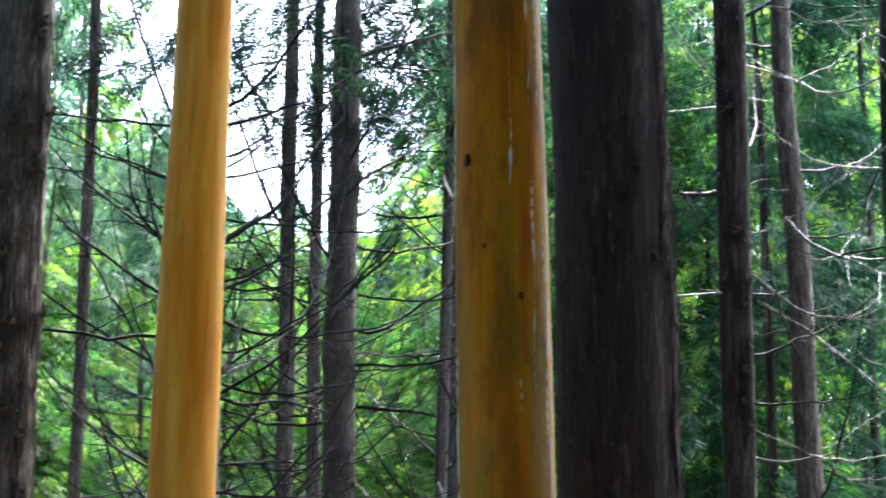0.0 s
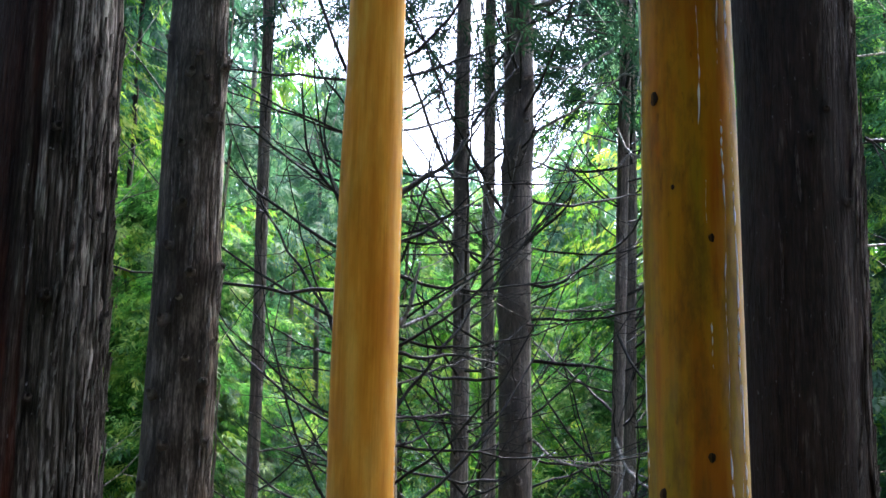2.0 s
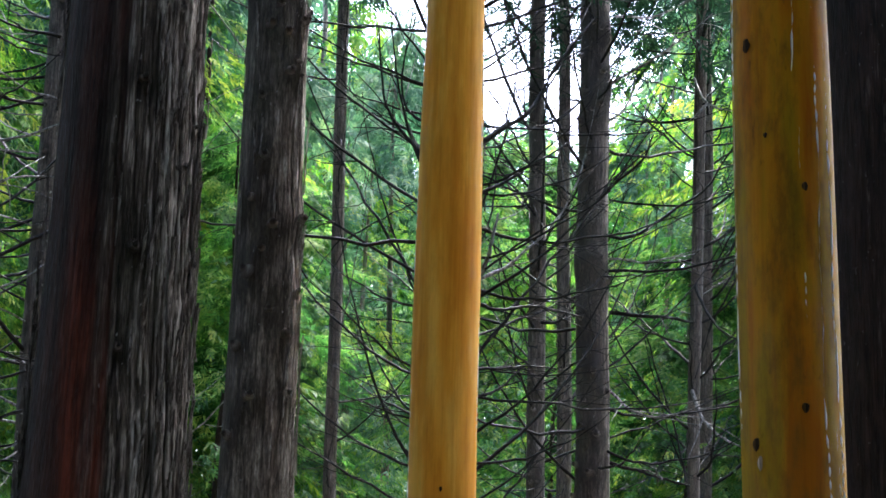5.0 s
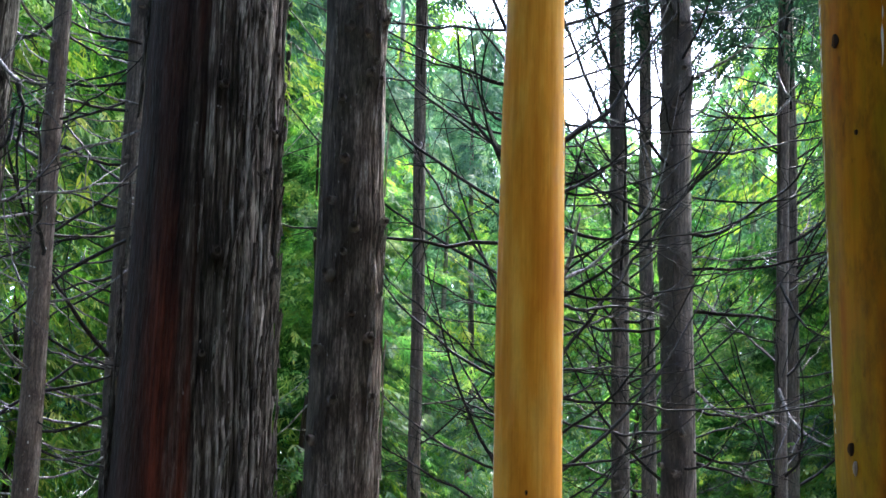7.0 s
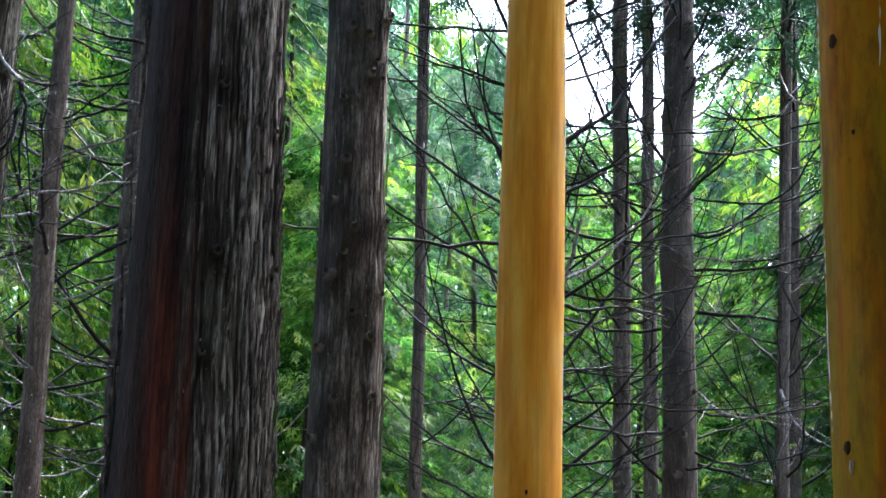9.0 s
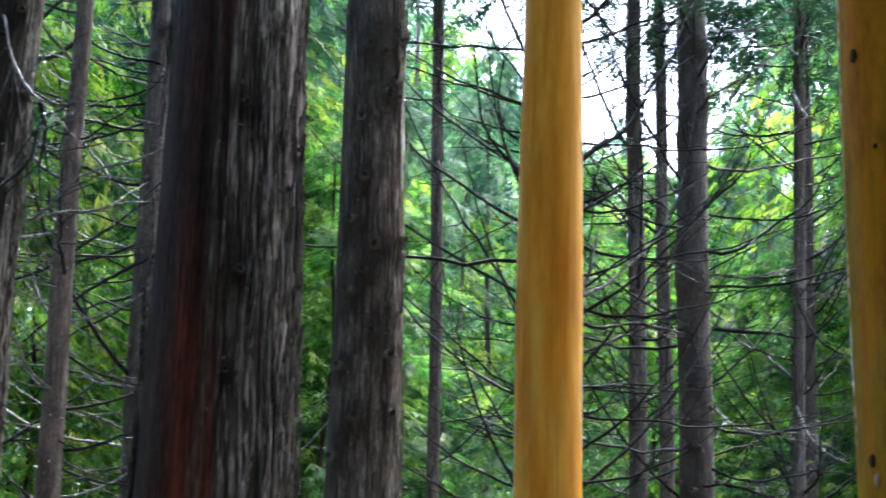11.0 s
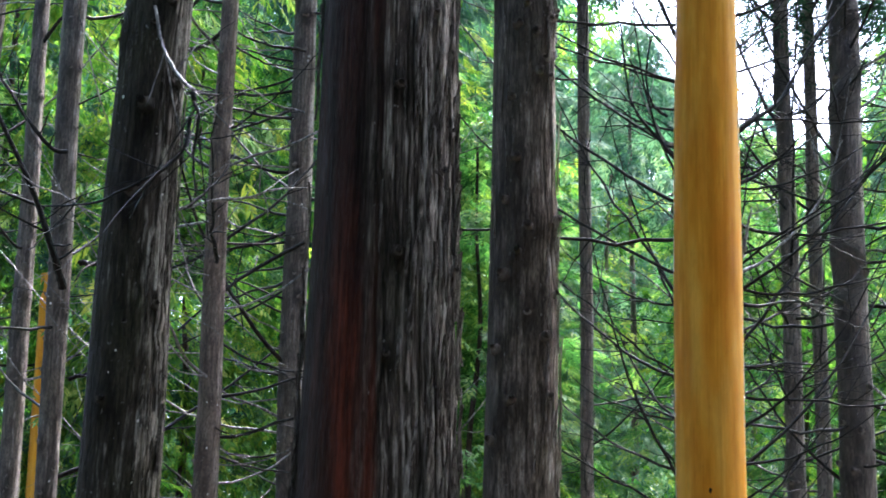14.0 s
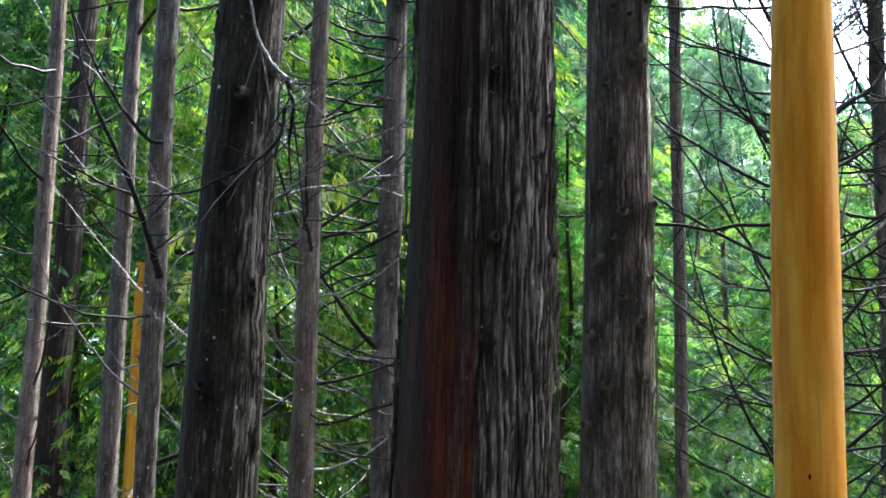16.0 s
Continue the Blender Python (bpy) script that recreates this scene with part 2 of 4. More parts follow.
# ---- mesh tools ----
def mesh_of(name, verts, faces, mat, smooth=True):
    """A mesh from arrays of corners and of faces with equally many corners."""
    me = bpy.data.meshes.new(name)
    verts, faces = np.asarray(verts, dtype=np.float32), np.asarray(faces, dtype=np.int32)
    k = faces.shape[1]
    me.vertices.add(len(verts))
    me.vertices.foreach_set("co", verts.ravel())
    me.loops.add(faces.size)
    me.loops.foreach_set("vertex_index", faces.ravel())
    me.polygons.add(len(faces))
    me.polygons.foreach_set("loop_start", np.arange(len(faces), dtype=np.int32) * k)
    me.polygons.foreach_set("use_smooth", np.full(len(faces), smooth))
    me.materials.append(mat)
    me.update(calc_edges=True)
    me.validate()
    return me


def part(name, me, parent, label="", m=None):
    ob = new(name, me)
    ob.parent = parent
    if m is not None:
        ob.matrix_basis = m
    return tagged(ob, label) if label else ob


def lattice(rng, u, v, wrap):
    """Smooth value noise at u (periodic after wrap cells) and v, in 0..1."""
    table = rng.random((wrap, 512))
    iu, iv = np.floor(u).astype(int), np.floor(v).astype(int)
    fu, fv = u - iu, v - iv
    fu, fv = fu * fu * (3 - 2 * fu), fv * fv * (3 - 2 * fv)
    a, b = iu % wrap, (iu + 1) % wrap
    c, d = iv % 512, (iv + 1) % 512
    return (table[a, c] * (1 - fu) + table[b, c] * fu) * (1 - fv) + (table[a, d] * (1 - fu) + table[b, d] * fu) * fv


def tube(points, radii, sides=6):
    """Corners and quads of a tapered tube along points."""
    p = np.asarray(points, float)
    d = np.gradient(p, axis=0)
    d /= np.linalg.norm(d, axis=1)[:, None]
    up = np.where(np.abs(d[:, 2:3]) > 0.9, np.array([[1.0, 0, 0]]), np.array([[0, 0, 1.0]]))
    a = np.cross(d, up)
    a /= np.linalg.norm(a, axis=1)[:, None]
    b = np.cross(d, a)
    th = np.linspace(0, 2 * np.pi, sides, endpoint=False)
    ring = a[:, None] * np.cos(th)[None, :, None] + b[:, None] * np.sin(th)[None, :, None]
    v = (p[:, None] + ring * np.asarray(radii)[:, None, None]).reshape(-1, 3)
    i, j = np.meshgrid(np.arange(len(p) - 1), np.arange(sides), indexing="ij")
    i, j = i.ravel(), j.ravel()
    k = (j + 1) % sides
    return v, np.stack([i * sides + j, i * sides + k, (i + 1) * sides + k, (i + 1) * sides + j], 1)


def joined(pieces):
    vs, fs, n = [], [], 0
    for v, f in pieces:
        vs.append(v)
        fs.append(f + n)
        n += len(v)
    return np.concatenate(vs), np.concatenate(fs)


def smooth_line(points, n):
    """n points of a Catmull-Rom curve through points."""
    p = np.asarray(points, float)
    p = np.concatenate([[2 * p[0] - p[1]], p, [2 * p[-1] - p[-2]]])
    out = []
    for s in np.linspace(0, len(p) - 3 - 1e-6, n):
        i, f = int(s), s - int(s)
        a, b, c, d = p[i : i + 4]
        out.append(0.5 * (2 * b + (c - a) * f + (2 * a - 5 * b + 4 * c - d) * f * f + (3 * b - a - 3 * c + d) * f**3))
    return np.array(out)


# ---- trunks ----
def trunk_mesh(name, r0, taper, height, bend, seed, mat, around=64, rise=160, ridge=0.004, strips=20, sway=0.004, span=(1.6, 6.6), peel=None, crisp=1.0, shag=(-0.35, 0.75, 0.4), knots=()):
    """A bark-covered trunk. bend: lean along x per metre. Most of its rings lie within span. peel: (angle, half width, low, high) of a bare strip. shag: angle, half width and the rest's share of the shaggy side. knots: (height, angle, size) of swellings."""
    rng = np.random.default_rng(seed)
    z = np.concatenate([np.linspace(-0.3, span[0], rise // 8, endpoint=False), np.linspace(span[0], span[1], rise, endpoint=False), np.linspace(span[1], height, rise // 8)])
    th = np.linspace(0, 2 * np.pi, around, endpoint=False)
    th = th - 0.5 * np.sin(th + np.pi / 2)          # finer on the side towards -y
    Z, T = np.meshgrid(z, th, indexing="ij")
    U = (T / (2 * np.pi)) % 1.0
    rad = np.maximum(r0 - taper * Z, 0.012) * (1 + 0.35 * np.exp(-np.maximum(Z, 0) / 0.35))
    def strip_layer(n, wander, length):
        """Long bark strips round the trunk: each one's thickness, and the grooves between them."""
        w = lattice(rng, U * 6, Z * 0.8 + 11, 6) * wander + lattice(rng, U * 14, Z * 3.0 + 7, 14) * wander * 0.5 + lattice(rng, U * n, Z * 14 + 5, n) * 0.35
        u = (U + w / n) % 1.0
        ends = np.cumsum(rng.uniform(0.35, 1.7, n))
        ends = ends / ends[-1]
        iu = np.minimum(np.searchsorted(ends, u), n - 1)
        first = np.concatenate([[0.0], ends[:-1]])
        cut = (u - first[iu]) / (ends - first)[iu]
        k = Z / length * (0.7 + 0.6 * rng.random(n))[iu] + (rng.random(n) * 7)[iu] + 0.25 * lattice(rng, U * n * 2, Z * 6 + 3, n * 2)
        ik = np.floor(k).astype(int)
        table = rng.random((n, 64))
        s = np.clip((k - ik - 0.88) / 0.12, 0, 1)
        h = table[iu, ik % 64] + (table[iu, (ik + 1) % 64] - table[iu, ik % 64]) * s * s * (3 - 2 * s)
        return h, np.exp(-((np.minimum(cut, 1 - cut) / 0.11) ** 2))

    h1, g1 = strip_layer(strips, 1.7, 0.36 / crisp)
    h2, g2 = strip_layer(int(strips * 2.4), 2.6, 0.17 / crisp)
    f4 = lattice(rng, U * strips * 5, Z * 16 + 20, strips * 5)
    deep = np.clip(2.2 * lattice(rng, U * strips, Z * 2.2 + 33, strips) - 0.2, 0, 1.4)
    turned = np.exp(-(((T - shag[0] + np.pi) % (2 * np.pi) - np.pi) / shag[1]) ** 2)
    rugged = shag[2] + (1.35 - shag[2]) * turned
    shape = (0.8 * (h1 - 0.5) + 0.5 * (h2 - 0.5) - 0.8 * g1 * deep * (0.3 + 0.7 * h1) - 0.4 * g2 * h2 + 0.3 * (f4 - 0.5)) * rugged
    # strip tone plus painted shade: dark grooves and left flank, pale shaggy side
    wear_shade = 0.47 - 0.2 * np.exp(-(((T - 3.3 + np.pi) % (2 * np.pi) - np.pi) / 0.8) ** 2) + (0.24 * (h1 - 0.5) + 0.26 * (h2 - 0.5) - 0.36 * g1 * deep - 0.2 * g2) * (0.12 + 0.88 * rugged) + 0.16 * (f4 - 0.5) + 0.24 * turned
    # dark collar and pale centre of each knot, set by tone
    for kz, ka, ks in knots:
        d = (((T - ka + np.pi) % (2 * np.pi) - np.pi) * rad / (ks * 1.5)) ** 2 + ((Z - kz) / (ks * 2.2)) ** 2
        rad = rad + ks * 0.24 * np.exp(-d)
        wear_shade = wear_shade - 0.3 * np.exp(-d * 0.8) + 0.25 * np.exp(-d * 6)
    wear_shade = np.clip(wear_shade, 0, 1)
    lump = lattice(rng, U * 3, Z * 1.1 + 10, 3) - 0.5
    rad = rad + ridge * shape + rad * 0.07 * lump
    bare, fresh = np.zeros_like(Z), np.zeros_like(Z)
    if peel:
        ang, wide, low, high = peel
        off = (T - ang + np.pi) % (2 * np.pi) - np.pi
        ragged = 0.55 * (lattice(rng, U * 30, Z * 0.8 + 5, 30) - 0.5) + 0.35 * (lattice(rng, U * 60, Z * 2 + 5, 60) - 0.5)
        bare = np.clip((1 - np.abs(off) / wide + ragged) * 3, 0, 1) * np.clip((high - Z) / 1.0, 0, 1)
        rad = rad - ridge * (0.8 * shape * bare + 0.5 * bare)
        fresh = np.exp(-((off - 0.6 * wide + 0.5 * ragged * wide) / 0.3) ** 2) * np.clip((2.95 - Z) / 0.5, 0.12, 1)
    cx = bend * Z + sway * np.sin(Z * 1.3 + seed) + sway * 0.6 * np.sin(Z * 3.1 + 2 * seed)
    cy = sway * np.cos(Z * 1.1 + seed)
    v = np.stack([cx + rad * np.cos(T), cy + rad * np.sin(T), Z], -1).reshape(-1, 3)
    i, j = np.meshgrid(np.arange(len(z) - 1), np.arange(around), indexing="ij")
    i, j = i.ravel(), j.ravel()
    k = (j + 1) % around
    f = np.stack([i * around + j, i * around + k, (i + 1) * around + k, (i + 1) * around + j], 1)
    me = mesh_of(name, v, f, mat)
    me.attributes.new("wear_and_shade", "FLOAT", "POINT").data.foreach_set("value", wear_shade.ravel().astype(np.float32))
    me.attributes.new("bareness", "FLOAT", "POINT").data.foreach_set("value", bare.ravel().astype(np.float32))
    me.attributes.new("freshness", "FLOAT", "POINT").data.foreach_set("value", fresh.ravel().astype(np.float32))
    return me


def stub_mesh(seed, mat):
    """The swollen collar and stump of a lost branch, pointing along +x; 1 across."""
    rng = np.random.default_rng(seed)
    s = np.array([0, 0.25, 0.5, 0.8, 1.1, 1.35, 1.4])
    r = np.array([0.95, 0.8, 0.55, 0.42, 0.36, 0.3, 0.05])
    line = np.stack([s * 0.9 - 0.35, 0.1 * rng.standard_normal(7) * s, (0.15 + 0.25 * rng.random()) * s**1.5], 1)
    v, f = tube(line, r * (0.85 + 0.3 * rng.random(7)), 8)
    me = mesh_of("stub", v + 0.05 * rng.standard_normal(v.shape), f, mat)
    me.attributes.new("wear_and_shade", "FLOAT", "POINT").data.foreach_set("value", np.repeat(np.array([0.30, 0.40, 0.55, 0.62, 0.45, 0.12, 0.0], np.float32), 8))
    return me


STUBS = {m.name: [stub_mesh(s, m) for s in range(4)] for m in (BARK_CEDAR, BARK_MOSSY, BARK_STUBBED, BARK_DARK, BARK_GREY, BARK_PALE)}


def flake_mesh(seed, mat):
    """A loose strip of bark, 1 high, with lifting ends; it faces +x."""
    rng = np.random.default_rng(seed)
    n = 12
    q = np.linspace(0, 1, n)
    wide = 0.085 * np.sin(np.pi * (0.06 + 0.88 * q)) ** 0.6 * (0.75 + 0.5 * rng.random(n))
    thick = np.full(n, 0.018)
    lift = 0.010 + 0.07 * rng.random() * (1 - q) ** 3 + 0.05 * rng.random() * q**4
    drift = np.cumsum(rng.standard_normal(n)) * 0.010
    ring = np.array([(-1, -0.6), (-0.5, 0.8), (0.5, 1.0), (1, -0.4), (0.4, -1), (-0.4, -1)])
    v = np.stack([lift[:, None] + thick[:, None] * ring[None, :, 1], drift[:, None] + wide[:, None] * ring[None, :, 0], np.repeat(q[:, None] - 0.5, 6, 1)], -1)
    i, j = [a.ravel() for a in np.meshgrid(np.arange(n - 1), np.arange(6), indexing="ij")]
    k = (j + 1) % 6
    me = mesh_of("bark_flake", v.reshape(-1, 3), np.stack([i * 6 + j, i * 6 + k, (i + 1) * 6 + k, (i + 1) * 6 + j], 1), mat)
    me.attributes.new("wear_and_shade", "FLOAT", "POINT").data.foreach_set("value", (0.36 + 0.4 * rng.random(n * 6)).astype(np.float32))
    return me


FLAKES = {m.name: [flake_mesh(s, m) for s in range(8)] for m in (BARK_CEDAR, BARK_MOSSY, BARK_STUBBED, BARK_DARK)}


def dead_branch(seed, mat, length, thick, rise, twigs=6):
    """A bare branch along +x: it rises, droops and turns up at its end, and carries thin twigs."""
    rng = np.random.default_rng(seed)
    s = np.linspace(0, 1, 15)
    wob = np.cumsum(rng.standard_normal((15, 2)), axis=0) * 0.0075 * length
    bow = rng.uniform(0.15, 0.65)
    line = np.stack([s * length * (1 - 0.12 * bow * s), wob[:, 0] + 0.3 * length * (rng.random() - 0.5) * s**2, length * (rise * s + bow * s**2) + wob[:, 1]], 1)
    pieces = [tube(line, thick * (1 - 0.78 * s), 6)]
    for k in range(twigs):
        at = int(rng.integers(3, 14))
        n, side = 8, rng.choice([-1, 1])
        q = np.linspace(0, 1, n)
        l2 = length * rng.uniform(0.12, 0.45) * (1.15 - s[at])
        way = np.array([rng.uniform(0.4, 1.0), side * rng.uniform(0.2, 0.9), rng.uniform(-0.5, 0.5)])
        way /= np.linalg.norm(way)
        tw = line[at] + q[:, None] * way * l2 + np.stack([0 * q, 0 * q, rng.uniform(-0.3, 0.3) * q**2 * l2], 1) + rng.standard_normal((n, 3)) * 0.01 * l2
        pieces.append(tube(tw, thick * (1 - 0.8 * s[at]) * 0.5 * (1 - 0.7 * q), 5))
        if l2 > 0.3:
            e = tw[n // 2] + q[:, None] * (way * 0.6 + np.array([0, -side * 0.4, rng.uniform(-0.3, 0.5)])) * l2 * 0.5
            pieces.append(tube(e, thick * 0.22 * (1 - 0.6 * q), 4))
    return mesh_of("branch", *joined(pieces), mat)


BRANCHES = {
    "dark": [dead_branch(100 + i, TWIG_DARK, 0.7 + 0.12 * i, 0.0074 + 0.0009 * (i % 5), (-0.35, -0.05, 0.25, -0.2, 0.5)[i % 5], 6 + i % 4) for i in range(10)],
    "pale": [dead_branch(200 + i, TWIG_PALE, 0.6 + 0.11 * i, 0.0046 + 0.0006 * (i % 5), (-0.35, -0.05, 0.15, -0.2, 0.3)[i % 5], 4 + i % 4) for i in range(10)],
}

BRANCHES["mixed"] = BRANCHES["dark"][:6] + BRANCHES["pale"][6:]


# ---- foliage ----
def spray(kind):
    """Corners and quads of one flat spray along +x, 1 long: scaly fan or a twig of leaves."""
    v, f = [], []

    def kite(o, d, l, w, droop):
        d = np.array(d) / np.linalg.norm(d)
        n = np.array([-d[1], d[0], 0])
        q = [o, o + d * l * 0.45 + n * w + [0, 0, -droop * 0.3], o + d * l + [0, 0, -droop], o + d * l * 0.45 - n * w + [0, 0, -droop * 0.3]]
        f.append([len(v) + i for i in range(4)])
        v.extend(q)

    def needle(o, d, l, w, droop):
        d = np.array(d) / np.linalg.norm(d)
        n = np.array([-d[1], d[0], 0])
        f.append([len(v) + i for i in range(3)])
        v.extend([o + n * w * 0.5 + d * l * 0.2, o + d * l + [0, 0, -droop], o - n * w * 0.9 + d * l * 0.15])

    rng = np.random.default_rng({"scale": 5, "fine": 7}.get(kind, 6))
    if kind == "scale":
        for k in range(6):
            s = k / 6
            for side in (-1, 1):
                needle(np.array([s * 0.8, 0, -0.12 * s * s]), (0.8, side * (rng.uniform(0.45, 0.95) - 0.3 * s), 0), (0.42 * (1.05 - s) + 0.1) * rng.uniform(0.7, 1.3), 0.07, rng.uniform(0.02, 0.2))
        needle(np.array([0.6, 0, -0.05]), (1, 0.1, 0), 0.45, 0.07, 0.12)
    elif kind == "fine":
        for k in range(9):
            s = k / 9
            for side in (-1, 1):
                needle(np.array([s, 0, -0.15 * s * s]), (0.6, side * rng.uniform(0.4, 1.0), 0), rng.uniform(0.12, 0.3), 0.04, rng.uniform(-0.05, 0.12))
        needle(np.array([0.0, 0, 0.0]), (1, 0, 0), 1.2, 0.03, 0.2)
    else:
        for k in range(5):
            s = 0.05 + k / 5
            for side in (-1, 1):
                kite(np.array([s * 0.85, 0, -0.1 * s * s]), (0.8, side * rng.uniform(0.4, 0.9), 0), rng.uniform(0.36, 0.52) * (1.1 - 0.4 * s), 0.062, rng.uniform(0.02, 0.2))
        kite(np.array([0.8, 0, -0.06]), (1, 0, 0), 0.42, 0.06, 0.12)
    return np.array(v), np.array(f)


SPRAY = {k: spray(k) for k in ("scale", "fine", "leafy")}


def scattered(kind, places, headings, tilts, rolls, sizes):
    """Sprays set at places; headings round z, tilts downwards, rolls about their own line."""
    v, f = SPRAY[kind]
    ch, sh, ct, st, cr, sr = np.cos(headings), np.sin(headings), np.cos(tilts), np.sin(tilts), np.cos(rolls), np.sin(rolls)
    x = np.stack([ch * ct, sh * ct, -st], 1)
    y0 = np.stack([-sh, ch, 0 * ch], 1)
    z0 = np.cross(x, y0)
    y, z = y0 * cr[:, None] + z0 * sr[:, None], z0 * cr[:, None] - y0 * sr[:, None]
    out = places[:, None] + (v[None, :, 0:1] * x[:, None] + v[None, :, 1:2] * y[:, None] + v[None, :, 2:3] * z[:, None]) * sizes[:, None, None]
    faces = f[None] + (np.arange(len(places)) * len(v))[:, None, None]
    return out.reshape(-1, 3), faces.reshape(-1, f.shape[1])


def crown_mesh(seed, kind, mat, low, high, wide, boughs, per, size, shape=1.0, droop=0.45):
    """A crown of boughs hung with sprays, between the heights low and high."""
    rng = np.random.default_rng(seed)
    P, H, T, R, S = [], [], [], [], []
    for b in range(boughs):
        s = rng.random() ** 0.9
        z0, ang = low + (high - low) * s, rng.uniform(0, 2 * np.pi)
        reach = wide * (1.05 - s) ** 0.6 ** shape * rng.uniform(0.55, 1.15) if shape else wide * rng.uniform(0.4, 1.1) * math.sin(math.pi * (0.12 + 0.8 * s))
        q = np.sqrt(rng.random(per)) * reach
        side = rng.normal(0, 0.16, per) * reach
        drop = droop * q * q / max(wide, 0.1) - rng.uniform(0.05, 0.35) * q + rng.normal(0, 0.10, per)
        P.append(np.stack([q * math.cos(ang) - side * math.sin(ang), q * math.sin(ang) + side * math.cos(ang), z0 - drop], 1))
        H.append(ang + rng.normal(0, 0.5, per))
        T.append(rng.normal(0.5, 0.25, per))
        R.append(rng.normal(rng.normal(0, 0.3), 0.3, per))
        S.append(size * rng.uniform(0.6, 1.35, per))
    cat = np.concatenate
    return mesh_of("crown", *scattered(kind, cat(P), cat(H), cat(T), cat(R), cat(S)), mat, False)


# crowns of the standing timber, high over the camera, and of the unseen shade trees
HIGH_CROWNS = [crown_mesh(300 + i, "fine", LEAF_SILHOUETTE, 0.0, 7.0, 1.9, 48, 17, 0.33, 1.0, 0.3) for i in range(3)]
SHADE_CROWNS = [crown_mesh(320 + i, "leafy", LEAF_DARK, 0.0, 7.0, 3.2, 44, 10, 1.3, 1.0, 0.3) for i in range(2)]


def timber(label, x, y, lean, r0, taper, height, mat, seed, around=48, rise=120, ridge=0.0028, strips=14, span=(1.6, 6.6), sway=0.006,
           stubs=(), branches=0, kind="dark", reach=(1.5, 6.0), facing=None, crown=7.0, peel=None, size=1.0, category="conifer tree", stub_size=0.024, crowns=HIGH_CROWNS, crisp=1.4, flakes=(), shag=(-0.2, 0.5, 0.3), tilt=(-12, 12)):
    """A standing conifer: trunk, stubs of lost branches, bare branches and a high crown. tilt: range of the branches' slope, in degrees, downwards."""
    root = tagged(new("conifer_tree"), label, category, "standing conifers")
    root.location = (x, y, 0)
    rng = random.Random(seed)
    bole = part("trunk", trunk_mesh("trunk", r0, taper, height, lean, seed, mat, around, rise, ridge, strips, sway, span, peel, crisp=crisp, shag=shag, knots=[(kz, ka, ks * stub_size / 0.016) for kz, ka, ks in stubs]), root)

    def on_bark(z, ang, inset=0.0):
        r = max(r0 - taper * z, 0.012) - inset
        return Matrix.Translation((lean * z + r * math.cos(ang), r * math.sin(ang), z))

    shapes = STUBS[mat.name]
    for z, ang, s in stubs:
        part("branch_stub", shapes[rng.randrange(4)], bole, "", on_bark(z, ang, -0.16 * s * stub_size / 0.016) @ pose(0, 0, 0, rng.uniform(0, 40), 0, math.degrees(ang) + rng.uniform(-15, 15)) @ Matrix.Diagonal((0.6 * s * stub_size / 0.016, s * stub_size / 0.016, s * stub_size / 0.016, 1)))
    for count, middle, spread, low, high, large in flakes:
        for _ in range(count):
            z, ang, tall = rng.uniform(low, high), middle + rng.uniform(-spread, spread), large * rng.uniform(0.45, 1.3)
            broad = rng.uniform(0.6, 1.3) * min(tall, 0.3)
            part("bark_flake", FLAKES[mat.name][rng.randrange(8)], bole, "", on_bark(z, ang, -ridge * 0.35) @ pose(0, 0, 0, rng.uniform(-4, 4), 0, math.degrees(ang)) @ Matrix.Diagonal((0.2, broad * 0.36, tall * 1.15, 1)))
    for i in range(branches):
        z = reach[0] + (reach[1] - reach[0]) * (i + rng.random()) / branches
        ang = rng.uniform(0, 2 * math.pi) if facing is None else radians(rng.choice(facing)) + rng.uniform(-0.6, 0.6)
        me = BRANCHES[kind][rng.randrange(10)]
        s = rng.uniform(0.6, 1.25) * size
        part("branch", me, root, "", on_bark(z, ang, 0.012) @ pose(0, 0, 0, rng.uniform(-22, 22), rng.uniform(*tilt), math.degrees(ang)) @ Matrix.Scale(s, 4))
    if crown:
        m = Matrix.Translation((lean * crown, 0, crown)) @ pose(0, 0, 0, 0, 0, rng.uniform(0, 360)) @ Matrix.Diagonal((1, 1, (height - crown) / 7.5, 1))
        part("crown", crowns[rng.randrange(len(crowns))], root, "dark green drooping cypress sprays", m)
    return root


LOW_SPRAYS = [crown_mesh(340 + i, "fine", LEAF_SILHOUETTE, 0.0, 1.6, 1.1, 12, 7, 0.24, 0, 0.25) for i in range(3)]


DEEP_SPRAYS = [crown_mesh(360 + i, "fine", LEAF_SILHOUETTE, 0.0, 2.2, 1.3, 26, 11, 0.25, 0, 0.3) for i in range(3)]


def hang_sprays(tree, z, lean, turn, deep=False):
    return part("lower_sprays", (DEEP_SPRAYS if deep else LOW_SPRAYS)[turn % 3], tree, "sparse hanging sprays darkened to a silhouette", Matrix.Translation((lean * z, 0, z)) @ pose(0, 0, 0, 0, 0, turn * 40))


def knobs(seed, n, low, high, small=0.008, large=0.016, facing=None):
    rng = random.Random(seed)
    return [(rng.uniform(low, high), rng.uniform(0, 2 * math.pi) if facing is None else radians(facing + rng.uniform(-75, 75)), rng.uniform(small, large)) for _ in range(n)]


# ---- ground ----
n = 60
gx = np.sign(np.linspace(-1, 1, n)) * np.abs(np.linspace(-1, 1, n)) ** 3 * 600
X, Y = np.meshgrid(gx, gx, indexing="ij")
far = np.hypot(X, Y)
Zg = -0.02 + 0.05 * np.sin(X * 0.7) * np.cos(Y * 0.6) * np.clip(far / 8, 0, 1) - 0.02 * np.clip(far - 15, 0, None)
